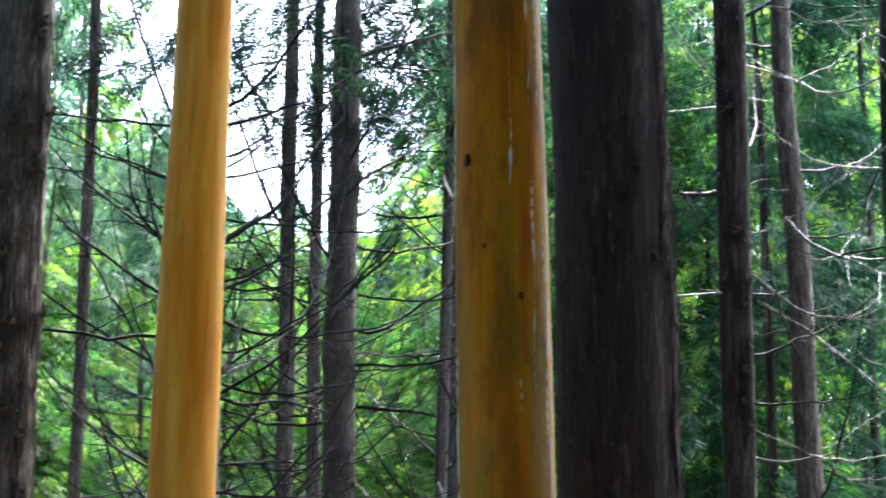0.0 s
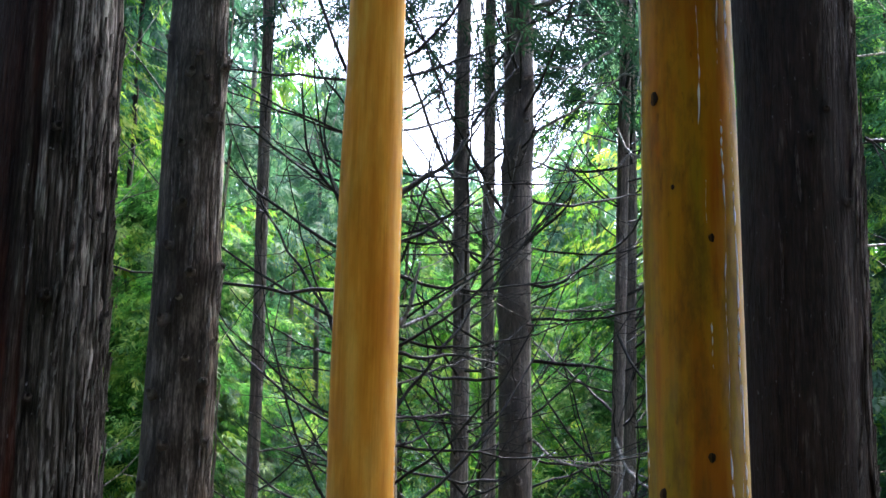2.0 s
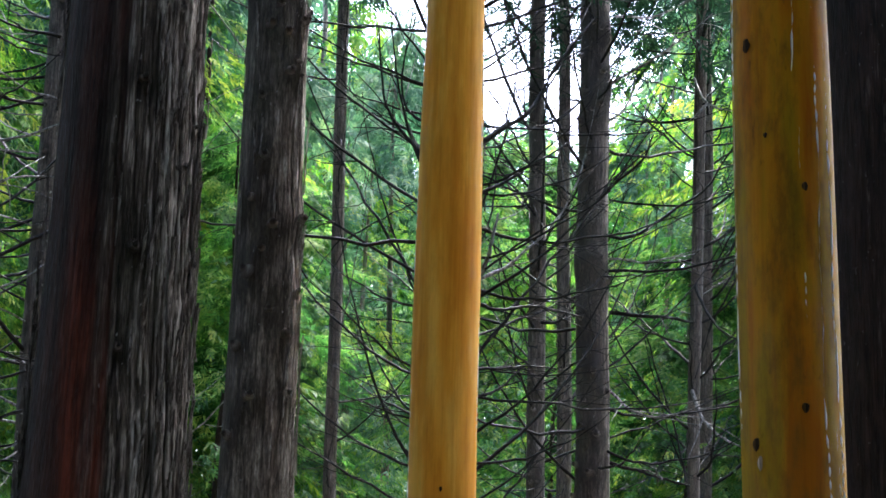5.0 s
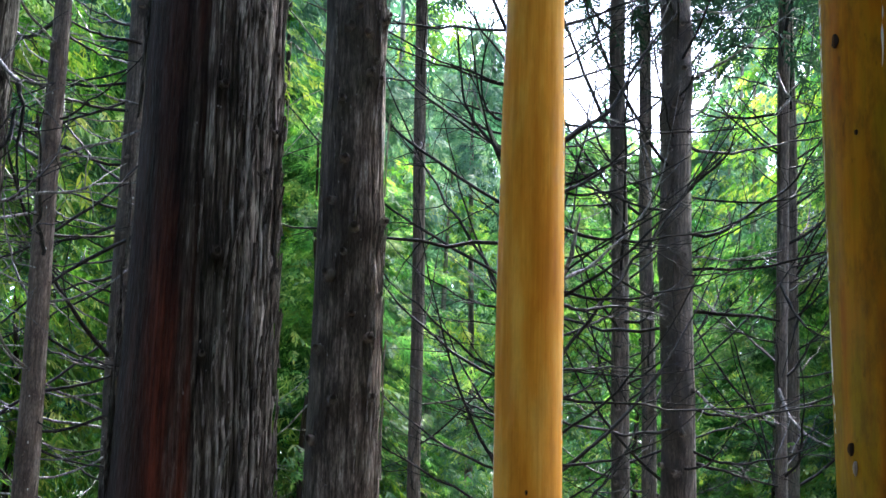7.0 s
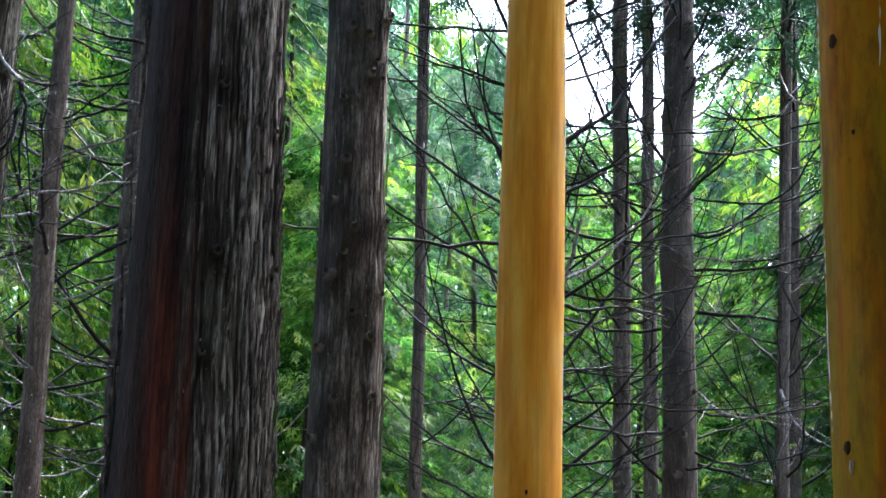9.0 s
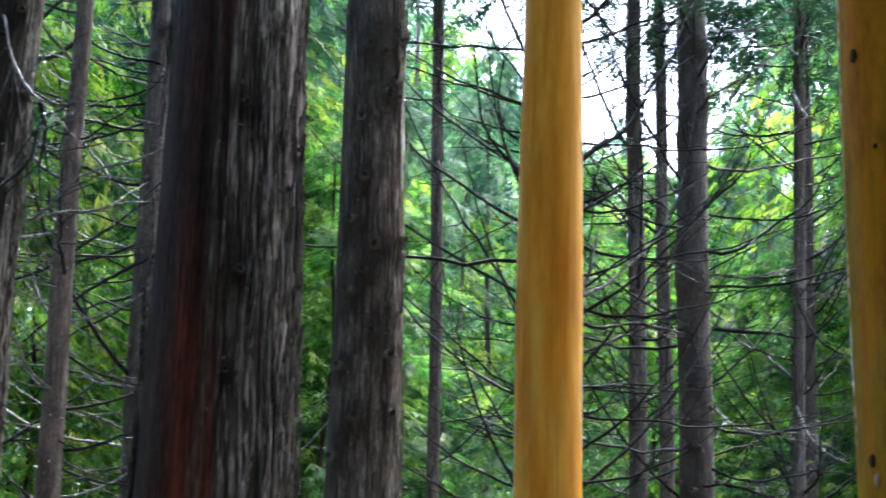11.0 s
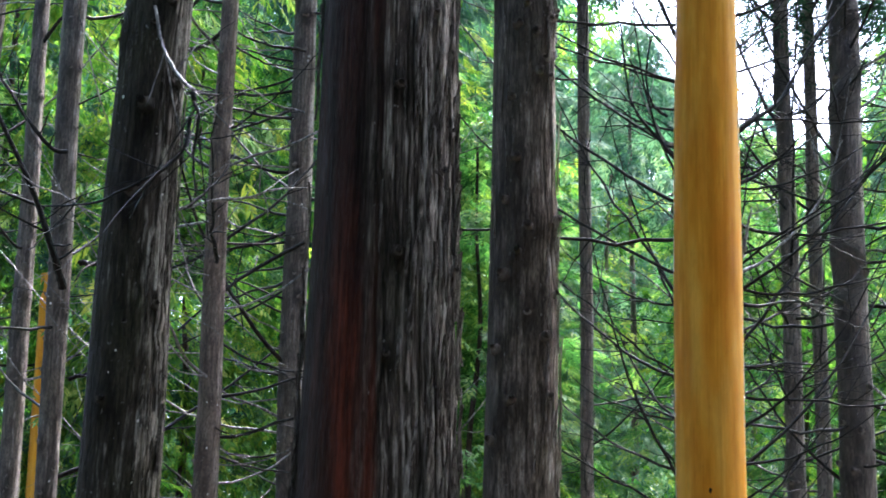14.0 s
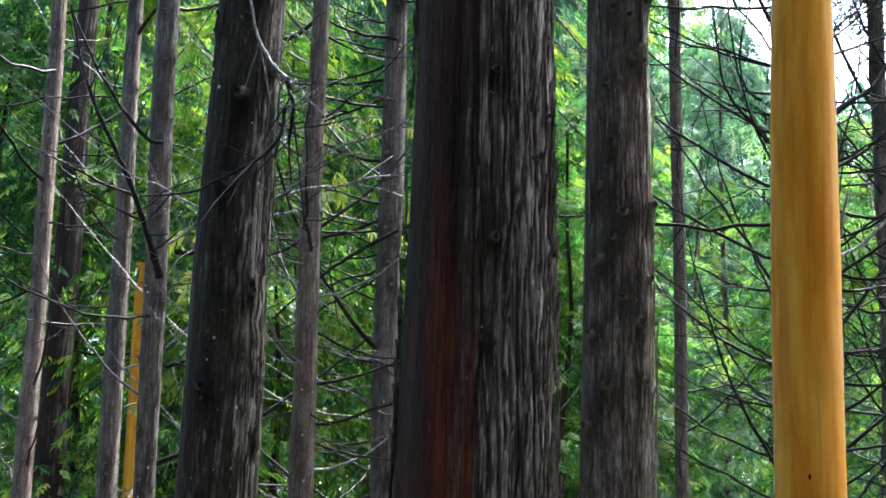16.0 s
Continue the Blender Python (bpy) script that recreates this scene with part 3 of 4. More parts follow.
i, j = [a.ravel() for a in np.meshgrid(np.arange(n - 1), np.arange(n - 1), indexing="ij")]
ground = new("ground", mesh_of("ground", np.stack([X, Y, Zg], -1).reshape(-1, 3), np.stack([i * n + j, (i + 1) * n + j, (i + 1) * n + j + 1, i * n + j + 1], 1), LITTER))
tagged(ground, "brown forest floor of litter and moss", "ground", kind="structure")

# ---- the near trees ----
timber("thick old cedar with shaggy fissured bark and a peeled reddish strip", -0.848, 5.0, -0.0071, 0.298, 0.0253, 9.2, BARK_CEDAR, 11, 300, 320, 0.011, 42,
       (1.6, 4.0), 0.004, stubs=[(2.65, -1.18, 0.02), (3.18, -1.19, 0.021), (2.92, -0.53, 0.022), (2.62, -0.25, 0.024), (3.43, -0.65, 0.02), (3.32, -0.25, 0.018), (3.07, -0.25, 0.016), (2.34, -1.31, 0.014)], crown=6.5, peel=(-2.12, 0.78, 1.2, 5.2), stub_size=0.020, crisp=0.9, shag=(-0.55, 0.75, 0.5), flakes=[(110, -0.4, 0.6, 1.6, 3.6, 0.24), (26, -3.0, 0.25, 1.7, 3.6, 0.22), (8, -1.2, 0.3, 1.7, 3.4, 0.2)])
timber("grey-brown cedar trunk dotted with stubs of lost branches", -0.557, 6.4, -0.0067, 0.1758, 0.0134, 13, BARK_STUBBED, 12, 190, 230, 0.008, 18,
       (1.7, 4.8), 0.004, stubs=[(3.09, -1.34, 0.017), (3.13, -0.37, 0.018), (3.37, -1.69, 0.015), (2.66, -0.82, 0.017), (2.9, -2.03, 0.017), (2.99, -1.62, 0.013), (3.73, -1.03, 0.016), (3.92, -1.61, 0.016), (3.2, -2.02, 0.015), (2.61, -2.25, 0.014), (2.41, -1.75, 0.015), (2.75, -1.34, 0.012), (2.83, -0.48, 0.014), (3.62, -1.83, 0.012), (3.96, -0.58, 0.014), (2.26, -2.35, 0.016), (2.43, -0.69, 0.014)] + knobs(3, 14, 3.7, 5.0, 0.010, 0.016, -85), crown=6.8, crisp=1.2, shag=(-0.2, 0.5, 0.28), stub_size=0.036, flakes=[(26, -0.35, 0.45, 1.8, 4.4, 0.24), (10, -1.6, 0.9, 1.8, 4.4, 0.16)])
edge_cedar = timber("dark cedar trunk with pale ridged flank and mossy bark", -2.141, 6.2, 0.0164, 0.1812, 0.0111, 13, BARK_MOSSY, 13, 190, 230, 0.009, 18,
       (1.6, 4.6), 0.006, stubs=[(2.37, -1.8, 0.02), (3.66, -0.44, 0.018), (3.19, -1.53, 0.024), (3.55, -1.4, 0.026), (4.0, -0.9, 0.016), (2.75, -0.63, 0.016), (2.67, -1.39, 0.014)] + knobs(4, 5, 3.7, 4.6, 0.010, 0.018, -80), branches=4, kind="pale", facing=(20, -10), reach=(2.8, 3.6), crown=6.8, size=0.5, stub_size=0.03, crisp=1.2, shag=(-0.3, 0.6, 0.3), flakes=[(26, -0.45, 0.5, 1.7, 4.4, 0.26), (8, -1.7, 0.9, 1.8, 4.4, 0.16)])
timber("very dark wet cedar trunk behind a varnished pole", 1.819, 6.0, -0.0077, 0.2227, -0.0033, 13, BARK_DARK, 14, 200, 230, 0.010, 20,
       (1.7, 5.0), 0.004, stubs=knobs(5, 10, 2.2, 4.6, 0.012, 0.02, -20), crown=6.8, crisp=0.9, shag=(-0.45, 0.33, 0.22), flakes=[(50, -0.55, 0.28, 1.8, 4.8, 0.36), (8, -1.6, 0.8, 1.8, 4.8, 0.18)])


def drops(tree, r0, taper, lean, low, high, count, seed):
    """Hanging rain drops on the camera's side of a trunk."""
    rng = random.Random(seed)
    bole = next(c for c in tree.children if c.name.startswith("trunk"))
    for _ in range(count):
        z, ang = rng.uniform(low, high), rng.uniform(-2.5, -0.6)
        r = r0 - taper * z + 0.006
        part("water_drop", DROP, bole, "", Matrix.Translation((lean * z + r * math.cos(ang), r * math.sin(ang), z)) @ Matrix.Scale(rng.uniform(0.6, 1.1), 4))


dz = np.linspace(-1, 1, 6)
DROP = mesh_of("water_drop", *tube(np.stack([0 * dz, 0.0001 * dz, 0.0075 * dz], 1), 0.0048 * np.sqrt(np.maximum(1 - dz**2, 0.01)) * (1 - 0.25 * dz), 7), WHITENED_WATER)

TREES = {"D": edge_cedar}
drops(edge_cedar, 0.1812, 0.0111, 0.0164, 2.0, 4.2, 9, 1)

# ---- the trees behind ----
timber("slender pale-barked conifer with bare side branches", -4.484, 9.5, -0.0131, 0.0693, 0.0042, 12, BARK_PALE, 21, branches=19, kind="dark", crown=7.5, stubs=knobs(21, 34, 2, 5.2, 0.007, 0.012, -80))
timber("dark conifer trunk deep in the wood", -5.55, 12.0, 0.007, 0.15, 0.0105, 12, BARK_DARK, 22, branches=14, crown=7.5)
timber("slender grey conifer with thin dead branches", -3.746, 9.0, -0.0089, 0.0727, 0.0053, 12, BARK_GREY, 23, branches=19, kind="mixed", crown=7.5, stubs=knobs(23, 32, 2, 5.2, 0.007, 0.012, -80))
TREES["C"] = timber("brown-grey conifer trunk with heavy dead limbs", -3.096, 8.0, -0.0163, 0.0500, -0.0026, 12, BARK_GREY, 24, branches=10, stubs=knobs(6, 30, 2, 5, 0.008, 0.013, -80), crown=7.0)
TREES["E"] = timber("slender reddish-brown conifer with pale dead branches", -2.291, 8.0, -0.0070, 0.0783, 0.0072, 11, BARK_PALE, 25, branches=50, kind="mixed", reach=(1.8, 5.2), crown=6.6, stubs=knobs(7, 34, 2, 4.8, 0.008, 0.012, -80))
TREES["F"] = timber("grey conifer trunk half hidden by a thick cedar", -1.972, 8.5, -0.0140, 0.0749, 0.0026, 12, BARK_GREY, 26, branches=48, kind="mixed", facing=(180, 200, 160, 0), reach=(1.9, 5.2), crown=7.0, stubs=knobs(8, 32, 2, 5, 0.008, 0.013, -80))
TREES["thin"] = timber("thin straight conifer with short twigs", -0.450, 9.4, -0.0235, 0.0414, 0.0013, 11, BARK_GREY, 27, branches=24, reach=(2.2, 6.6), crown=6.2, size=0.55)
TREES["G"] = timber("dead-branched conifer behind a varnished pole", 0.24, 8.6, -0.022, 0.13, 0.008, 12, BARK_GREY, 28, branches=60, facing=(0, 15, -20, 160, 200), reach=(2.0, 4.9), crown=5.0, tilt=(-42, 4))
TREES["far2"] = timber("straight conifer trunk with dead branches", 0.750, 11.0, -0.0107, 0.0680, 0.0030, 12, BARK_GREY, 29, branches=46, reach=(2.3, 6.2), crown=5.8, stubs=knobs(9, 36, 2.2, 6, 0.008, 0.013, -95), stub_size=0.036, tilt=(-42, 4))
TREES["far2b"] = timber("thin dark conifer trunk among dead branches", 1.012, 12.0, -0.0129, 0.0638, 0.0034, 12, BARK_GREY, 30, branches=30, reach=(2.4, 6.6), crown=6.2, tilt=(-42, 4))
TREES["far1"] = timber("grey conifer trunk dotted with small stubs", 1.027, 10.0, -0.0038, 0.1169, 0.0050, 13, BARK_GREY, 31, 72, 200, 0.003, 18, branches=34, reach=(2.3, 6.0), crown=5.5, stubs=knobs(10, 54, 2.2, 6, 0.010, 0.016, -95), stub_size=0.048)
TREES["far3"] = timber("thin dark conifer with many dead branches", 1.80, 11.5, 0.018, 0.042, -0.0004, 12, BARK_GREY, 32, branches=40, reach=(2.3, 6.4), crown=6.0, tilt=(-42, 4))
TREES["far3b"] = timber("thin dark conifer standing close to another", 2.138, 13.0, 0.006, 0.062, 0.0030, 12, BARK_GREY, 33, branches=33, reach=(2.5, 7.0), crown=6.6, tilt=(-42, 4))
TREES["R1"] = timber("dark knotted conifer trunk with curved dead branches", 2.853, 8.0, 0.0223, 0.0830, -0.0006, 12, BARK_CEDAR, 34, branches=14, kind="mixed", facing=(0, 20, 180), reach=(2.4, 5.6), crown=6.6, stubs=knobs(12, 22, 2.2, 5.4, 0.01, 0.017, -100), stub_size=0.034)
TREES["R2"] = timber("crooked conifer with pale curved dead branches", 3.670, 9.0, -0.0049, 0.0915, 0.0050, 12, BARK_STUBBED, 35, branches=16, kind="mixed", reach=(2.4, 6.0), crown=6.8, sway=0.014)
timber("dark conifer trunk at the edge of the wood", 3.722, 8.0, 0.043, 0.105, 0.0, 12, BARK_DARK, 36, branches=14, kind="mixed", reach=(2.4, 5.6), crown=6.8)


drops(TREES["C"], 0.05, -0.0026, -0.0163, 2.0, 4.6, 9, 2)
drops(TREES["E"], 0.0783, 0.0072, -0.007, 2.0, 4.6, 8, 3)
drops(TREES["F"], 0.0749, 0.0026, -0.014, 2.0, 4.8, 9, 4)


def limb(tree, mat, thick, thin, line):
    """A bare limb of a tree along a bent line, with a few twigs of its own."""
    p = smooth_line(line, 26)
    rng = np.random.default_rng(int(abs(p.sum()) * 1000) % 9999)
    p[1:] += np.cumsum(rng.standard_normal((25, 3)), axis=0) * 0.0022
    s = np.linspace(0, 1, 26)
    pieces = [tube(p, (thick + (thin - thick) * s) * (1 + 0.08 * rng.standard_normal(26)), 7)]
    run = np.linalg.norm(p[-1] - p[0])
    for k in range(int(3 + 5 * run)):
        at = int(rng.integers(5, 25))
        q = np.linspace(0, 1, 8)
        way = (p[at] - p[at - 1]) / np.linalg.norm(p[at] - p[at - 1]) * 0.6 + rng.standard_normal(3) * np.array([0.6, 0.4, 0.6])
        l2 = rng.uniform(0.10, 0.38)
        tw = p[at] + q[:, None] * way * l2 + np.stack([0 * q, 0 * q, rng.uniform(-0.3, 0.3) * q * q * l2], 1) + np.cumsum(rng.standard_normal((8, 3)), axis=0) * 0.002
        pieces.append(tube(tw, 0.35 * (thick + (thin - thick) * s[at]) * (1 - 0.6 * q) + 0.0012, 5))
    return part("branch", mesh_of("branch", *joined(pieces), mat), tree)


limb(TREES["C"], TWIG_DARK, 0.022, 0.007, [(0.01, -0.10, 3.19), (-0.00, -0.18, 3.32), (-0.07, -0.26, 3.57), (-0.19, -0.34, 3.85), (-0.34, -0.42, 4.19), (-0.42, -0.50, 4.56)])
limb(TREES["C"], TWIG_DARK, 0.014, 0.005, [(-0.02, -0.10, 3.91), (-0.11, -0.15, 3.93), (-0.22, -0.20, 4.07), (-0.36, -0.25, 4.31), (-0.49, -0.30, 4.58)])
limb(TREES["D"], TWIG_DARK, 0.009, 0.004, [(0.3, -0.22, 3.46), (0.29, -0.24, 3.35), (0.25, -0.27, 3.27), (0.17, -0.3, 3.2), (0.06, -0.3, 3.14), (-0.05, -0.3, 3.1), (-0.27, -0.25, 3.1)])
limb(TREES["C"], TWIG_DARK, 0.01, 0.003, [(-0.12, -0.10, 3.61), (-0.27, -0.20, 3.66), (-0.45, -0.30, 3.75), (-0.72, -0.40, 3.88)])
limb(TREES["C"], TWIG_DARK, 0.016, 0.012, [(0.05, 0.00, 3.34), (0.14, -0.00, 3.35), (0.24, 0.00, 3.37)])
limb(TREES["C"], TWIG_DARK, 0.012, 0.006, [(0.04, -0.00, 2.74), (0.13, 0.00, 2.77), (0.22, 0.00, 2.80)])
limb(TREES["D"], TWIG_PALE, 0.006, 0.008, [(0.10, -0.15, 3.96), (0.17, -0.18, 3.75), (0.23, -0.22, 3.64), (0.31, -0.25, 3.56)])
limb(TREES["D"], TWIG_DARK, 0.011, 0.003, [(0.30, -0.22, 3.57), (0.33, -0.22, 3.47), (0.33, -0.22, 3.32), (0.35, -0.22, 3.14)])
limb(TREES["D"], TWIG_PALE, 0.007, 0.003, [(0.24, -0.10, 3.13), (0.35, -0.03, 3.19), (0.47, 0.05, 3.23), (0.56, 0.12, 3.29), (0.70, 0.20, 3.32)])
limb(TREES["D"], TWIG_DARK, 0.007, 0.002, [(0.26, -0.10, 3.13), (0.32, -0.00, 3.24), (0.39, 0.10, 3.37), (0.41, 0.20, 3.56)])
limb(TREES["E"], TWIG_DARK, 0.006, 0.012, [(-0.19, -0.05, 2.98), (-0.04, 0.05, 3.17), (0.11, 0.15, 3.33), (0.35, 0.25, 3.50)])
limb(TREES["F"], TWIG_PALE, 0.008, 0.003, [(-0.02, -0.10, 4.26), (-0.16, -0.17, 4.29), (-0.30, -0.23, 4.37), (-0.51, -0.30, 4.45)])
limb(TREES["F"], TWIG_DARK, 0.01, 0.004, [(-0.03, -0.10, 4.61), (-0.21, -0.17, 4.61), (-0.38, -0.23, 4.66), (-0.56, -0.30, 4.79)])
limb(TREES["F"], TWIG_PALE, 0.007, 0.003, [(-0.06, -0.10, 2.84), (-0.17, -0.15, 2.83), (-0.31, -0.20, 2.87)])
limb(TREES["G"], TWIG_DARK, 0.013, 0.004, [(-0.24, -0.10, 3.99), (-0.30, -0.10, 4.06), (-0.41, -0.10, 4.20), (-0.48, -0.10, 4.37), (-0.52, -0.10, 4.76)])
limb(TREES["G"], TWIG_PALE, 0.01, 0.003, [(-0.26, -0.10, 4.07), (-0.32, -0.10, 4.12), (-0.39, -0.10, 4.29), (-0.44, -0.10, 4.43)])
limb(TREES["G"], TWIG_DARK, 0.009, 0.003, [(-0.29, -0.10, 4.23), (-0.36, -0.10, 4.31), (-0.39, -0.10, 4.50), (-0.33, -0.10, 4.82)])
limb(TREES["G"], TWIG_DARK, 0.02, 0.006, [(-0.00, -0.10, 4.08), (0.15, -0.03, 4.22), (0.30, 0.05, 4.36), (0.44, 0.12, 4.65), (0.66, 0.20, 4.97)])
limb(TREES["G"], TWIG_DARK, 0.012, 0.004, [(-0.00, -0.10, 3.81), (0.19, 0.00, 3.94), (0.35, 0.10, 4.07), (0.54, 0.20, 4.22)])
limb(TREES["G"], TWIG_PALE, 0.010, 0.004, [(0.06, -0.1, 3.37), (0.19, 0.0, 3.46), (0.31, 0.05, 3.58), (0.45, 0.1, 3.75), (0.55, 0.15, 3.95), (0.61, 0.2, 4.16)])
limb(TREES["G"], TWIG_PALE, 0.020, 0.005, [(0.03, -0.10, 3.36), (0.10, -0.10, 3.49), (0.15, -0.10, 3.70)])
limb(TREES["G"], TWIG_DARK, 0.012, 0.005, [(0.02, -0.10, 3.24), (0.17, 0.03, 3.23), (0.35, 0.17, 3.28), (0.60, 0.30, 3.26)])
limb(TREES["G"], TWIG_DARK, 0.01, 0.004, [(0.02, -0.10, 2.89), (0.23, 0.05, 2.93), (0.50, 0.20, 2.94)])
limb(TREES["G"], TWIG_DARK, 0.009, 0.004, [(0.02, -0.10, 2.73), (0.17, 0.00, 2.81), (0.29, 0.10, 2.95)])
limb(TREES["far1"], TWIG_DARK, 0.008, 0.004, [(0.08, 0.00, 4.22), (0.31, -0.10, 4.16), (0.60, -0.20, 4.15), (0.79, -0.30, 4.20)])
limb(TREES["far1"], TWIG_DARK, 0.014, 0.008, [(0.09, 0.00, 3.50), (0.30, -0.10, 3.47), (0.42, -0.20, 3.45), (0.56, -0.30, 3.40)])
limb(TREES["far1"], TWIG_DARK, 0.013, 0.004, [(0.00, -0.10, 4.18), (0.10, -0.20, 4.26), (0.26, -0.30, 4.40), (0.32, -0.40, 4.52)])
limb(TREES["far1"], TWIG_PALE, 0.011, 0.004, [(0.07, 0.00, 4.97), (0.28, -0.13, 5.07), (0.48, -0.27, 5.19), (0.66, -0.40, 5.31)])
limb(TREES["far1"], TWIG_PALE, 0.008, 0.004, [(0.08, 0.00, 3.84), (0.30, -0.10, 3.81), (0.53, -0.20, 3.83)])
limb(TREES["far1"], TWIG_PALE, 0.01, 0.004, [(0.09, 0.00, 3.02), (0.23, -0.10, 2.88), (0.38, -0.20, 2.83), (0.55, -0.30, 2.86)])
limb(TREES["far1"], TWIG_DARK, 0.012, 0.005, [(0.08, 0.00, 2.58), (0.28, -0.15, 2.51), (0.52, -0.30, 2.43)])
limb(TREES["far3"], TWIG_PALE, 0.014, 0.006, [(0.02, -0.10, 3.24), (0.07, -0.23, 3.05), (0.17, -0.37, 2.91), (0.29, -0.50, 2.82)])
limb(TREES["far3"], TWIG_PALE, 0.012, 0.005, [(0.04, -0.10, 5.52), (0.08, -0.20, 5.34), (0.16, -0.30, 5.23), (0.27, -0.40, 5.17)])
limb(TREES["far3"], TWIG_DARK, 0.012, 0.004, [(0.04, -0.10, 3.99), (0.14, -0.20, 3.73), (0.25, -0.30, 3.60), (0.33, -0.40, 3.54)])
limb(TREES["R1"], TWIG_DARK, 0.014, 0.01, [(-0.03, -0.10, 4.31), (-0.15, -0.15, 4.28), (-0.26, -0.20, 4.28)])
limb(TREES["R1"], TWIG_PALE, 0.006, 0.003, [(0.18, -0.10, 5.40), (0.38, -0.20, 5.34), (0.53, -0.30, 5.23), (0.79, -0.40, 5.24)])
limb(TREES["R2"], TWIG_PALE, 0.012, 0.005, [(-0.11, -0.10, 4.51), (-0.02, -0.23, 4.33), (0.16, -0.37, 4.18), (0.34, -0.50, 4.06)])
limb(TREES["R2"], TWIG_PALE, 0.009, 0.004, [(-0.33, -0.10, 4.15), (-0.08, -0.23, 3.92), (0.14, -0.37, 3.85), (0.32, -0.50, 3.81)])
limb(TREES["R2"], TWIG_PALE, 0.011, 0.005, [(-0.29, -0.10, 3.98), (-0.05, -0.23, 3.77), (0.12, -0.37, 3.58), (0.29, -0.50, 3.38)])
limb(TREES["far2"], TWIG_PALE, 0.01, 0.004, [(-0.03, -0.10, 6.56), (0.17, -0.20, 6.60), (0.32, -0.30, 6.64)])
limb(TREES["far1"], TWIG_PALE, 0.018, 0.006, [(0.07, -0.10, 5.81), (0.32, -0.25, 5.84), (0.63, -0.40, 5.88)])
limb(TREES["far1"], TWIG_PALE, 0.01, 0.005, [(0.11, -0.10, 5.84), (0.29, -0.17, 5.92), (0.30, -0.23, 6.05), (0.16, -0.30, 6.19)])
limb(TREES["far1"], TWIG_PALE, 0.009, 0.005, [(0.10, -0.10, 5.40), (0.33, -0.20, 5.37), (0.57, -0.30, 5.47), (0.67, -0.40, 5.59)])

for q, (key, z, lean) in enumerate([("far3", 4.6, 0.018)]):
    hang_sprays(TREES[key], z, lean, q)
for q, (key, z, lean) in enumerate([("far2", 5.5, -0.004), ("far2b", 6.0, -0.02), ("far3", 5.6, 0.018), ("far3b", 6.3, 0.006)]):
    hang_sprays(TREES[key], z, lean, q, True)

# ---- unseen trees added beside and behind the camera, to shade the trunks ----
for q, (bx, by) in enumerate([(-4.8, 1.5), (-3.2, -1.5), (-1.0, -3.5), (1.8, -3.2), (-7.5, 3.5), (-6.0, -4.5), (0.5, -7.5), (4.5, -5.5), (4.6, -0.6), (6.6, 3.0), (3.2, 1.6), (8.5, -1.5), (-8.5, 0.0), (-3.5, -8.5), (3.5, -9.0)]):
    timber("unseen dark conifer with a dense crown, added for shade", bx, by, 0.0, 0.2, 0.011, 12, BARK_DARK, 600 + q, 24, 40, 0.004, 14, crown=5.0, crowns=SHADE_CROWNS)


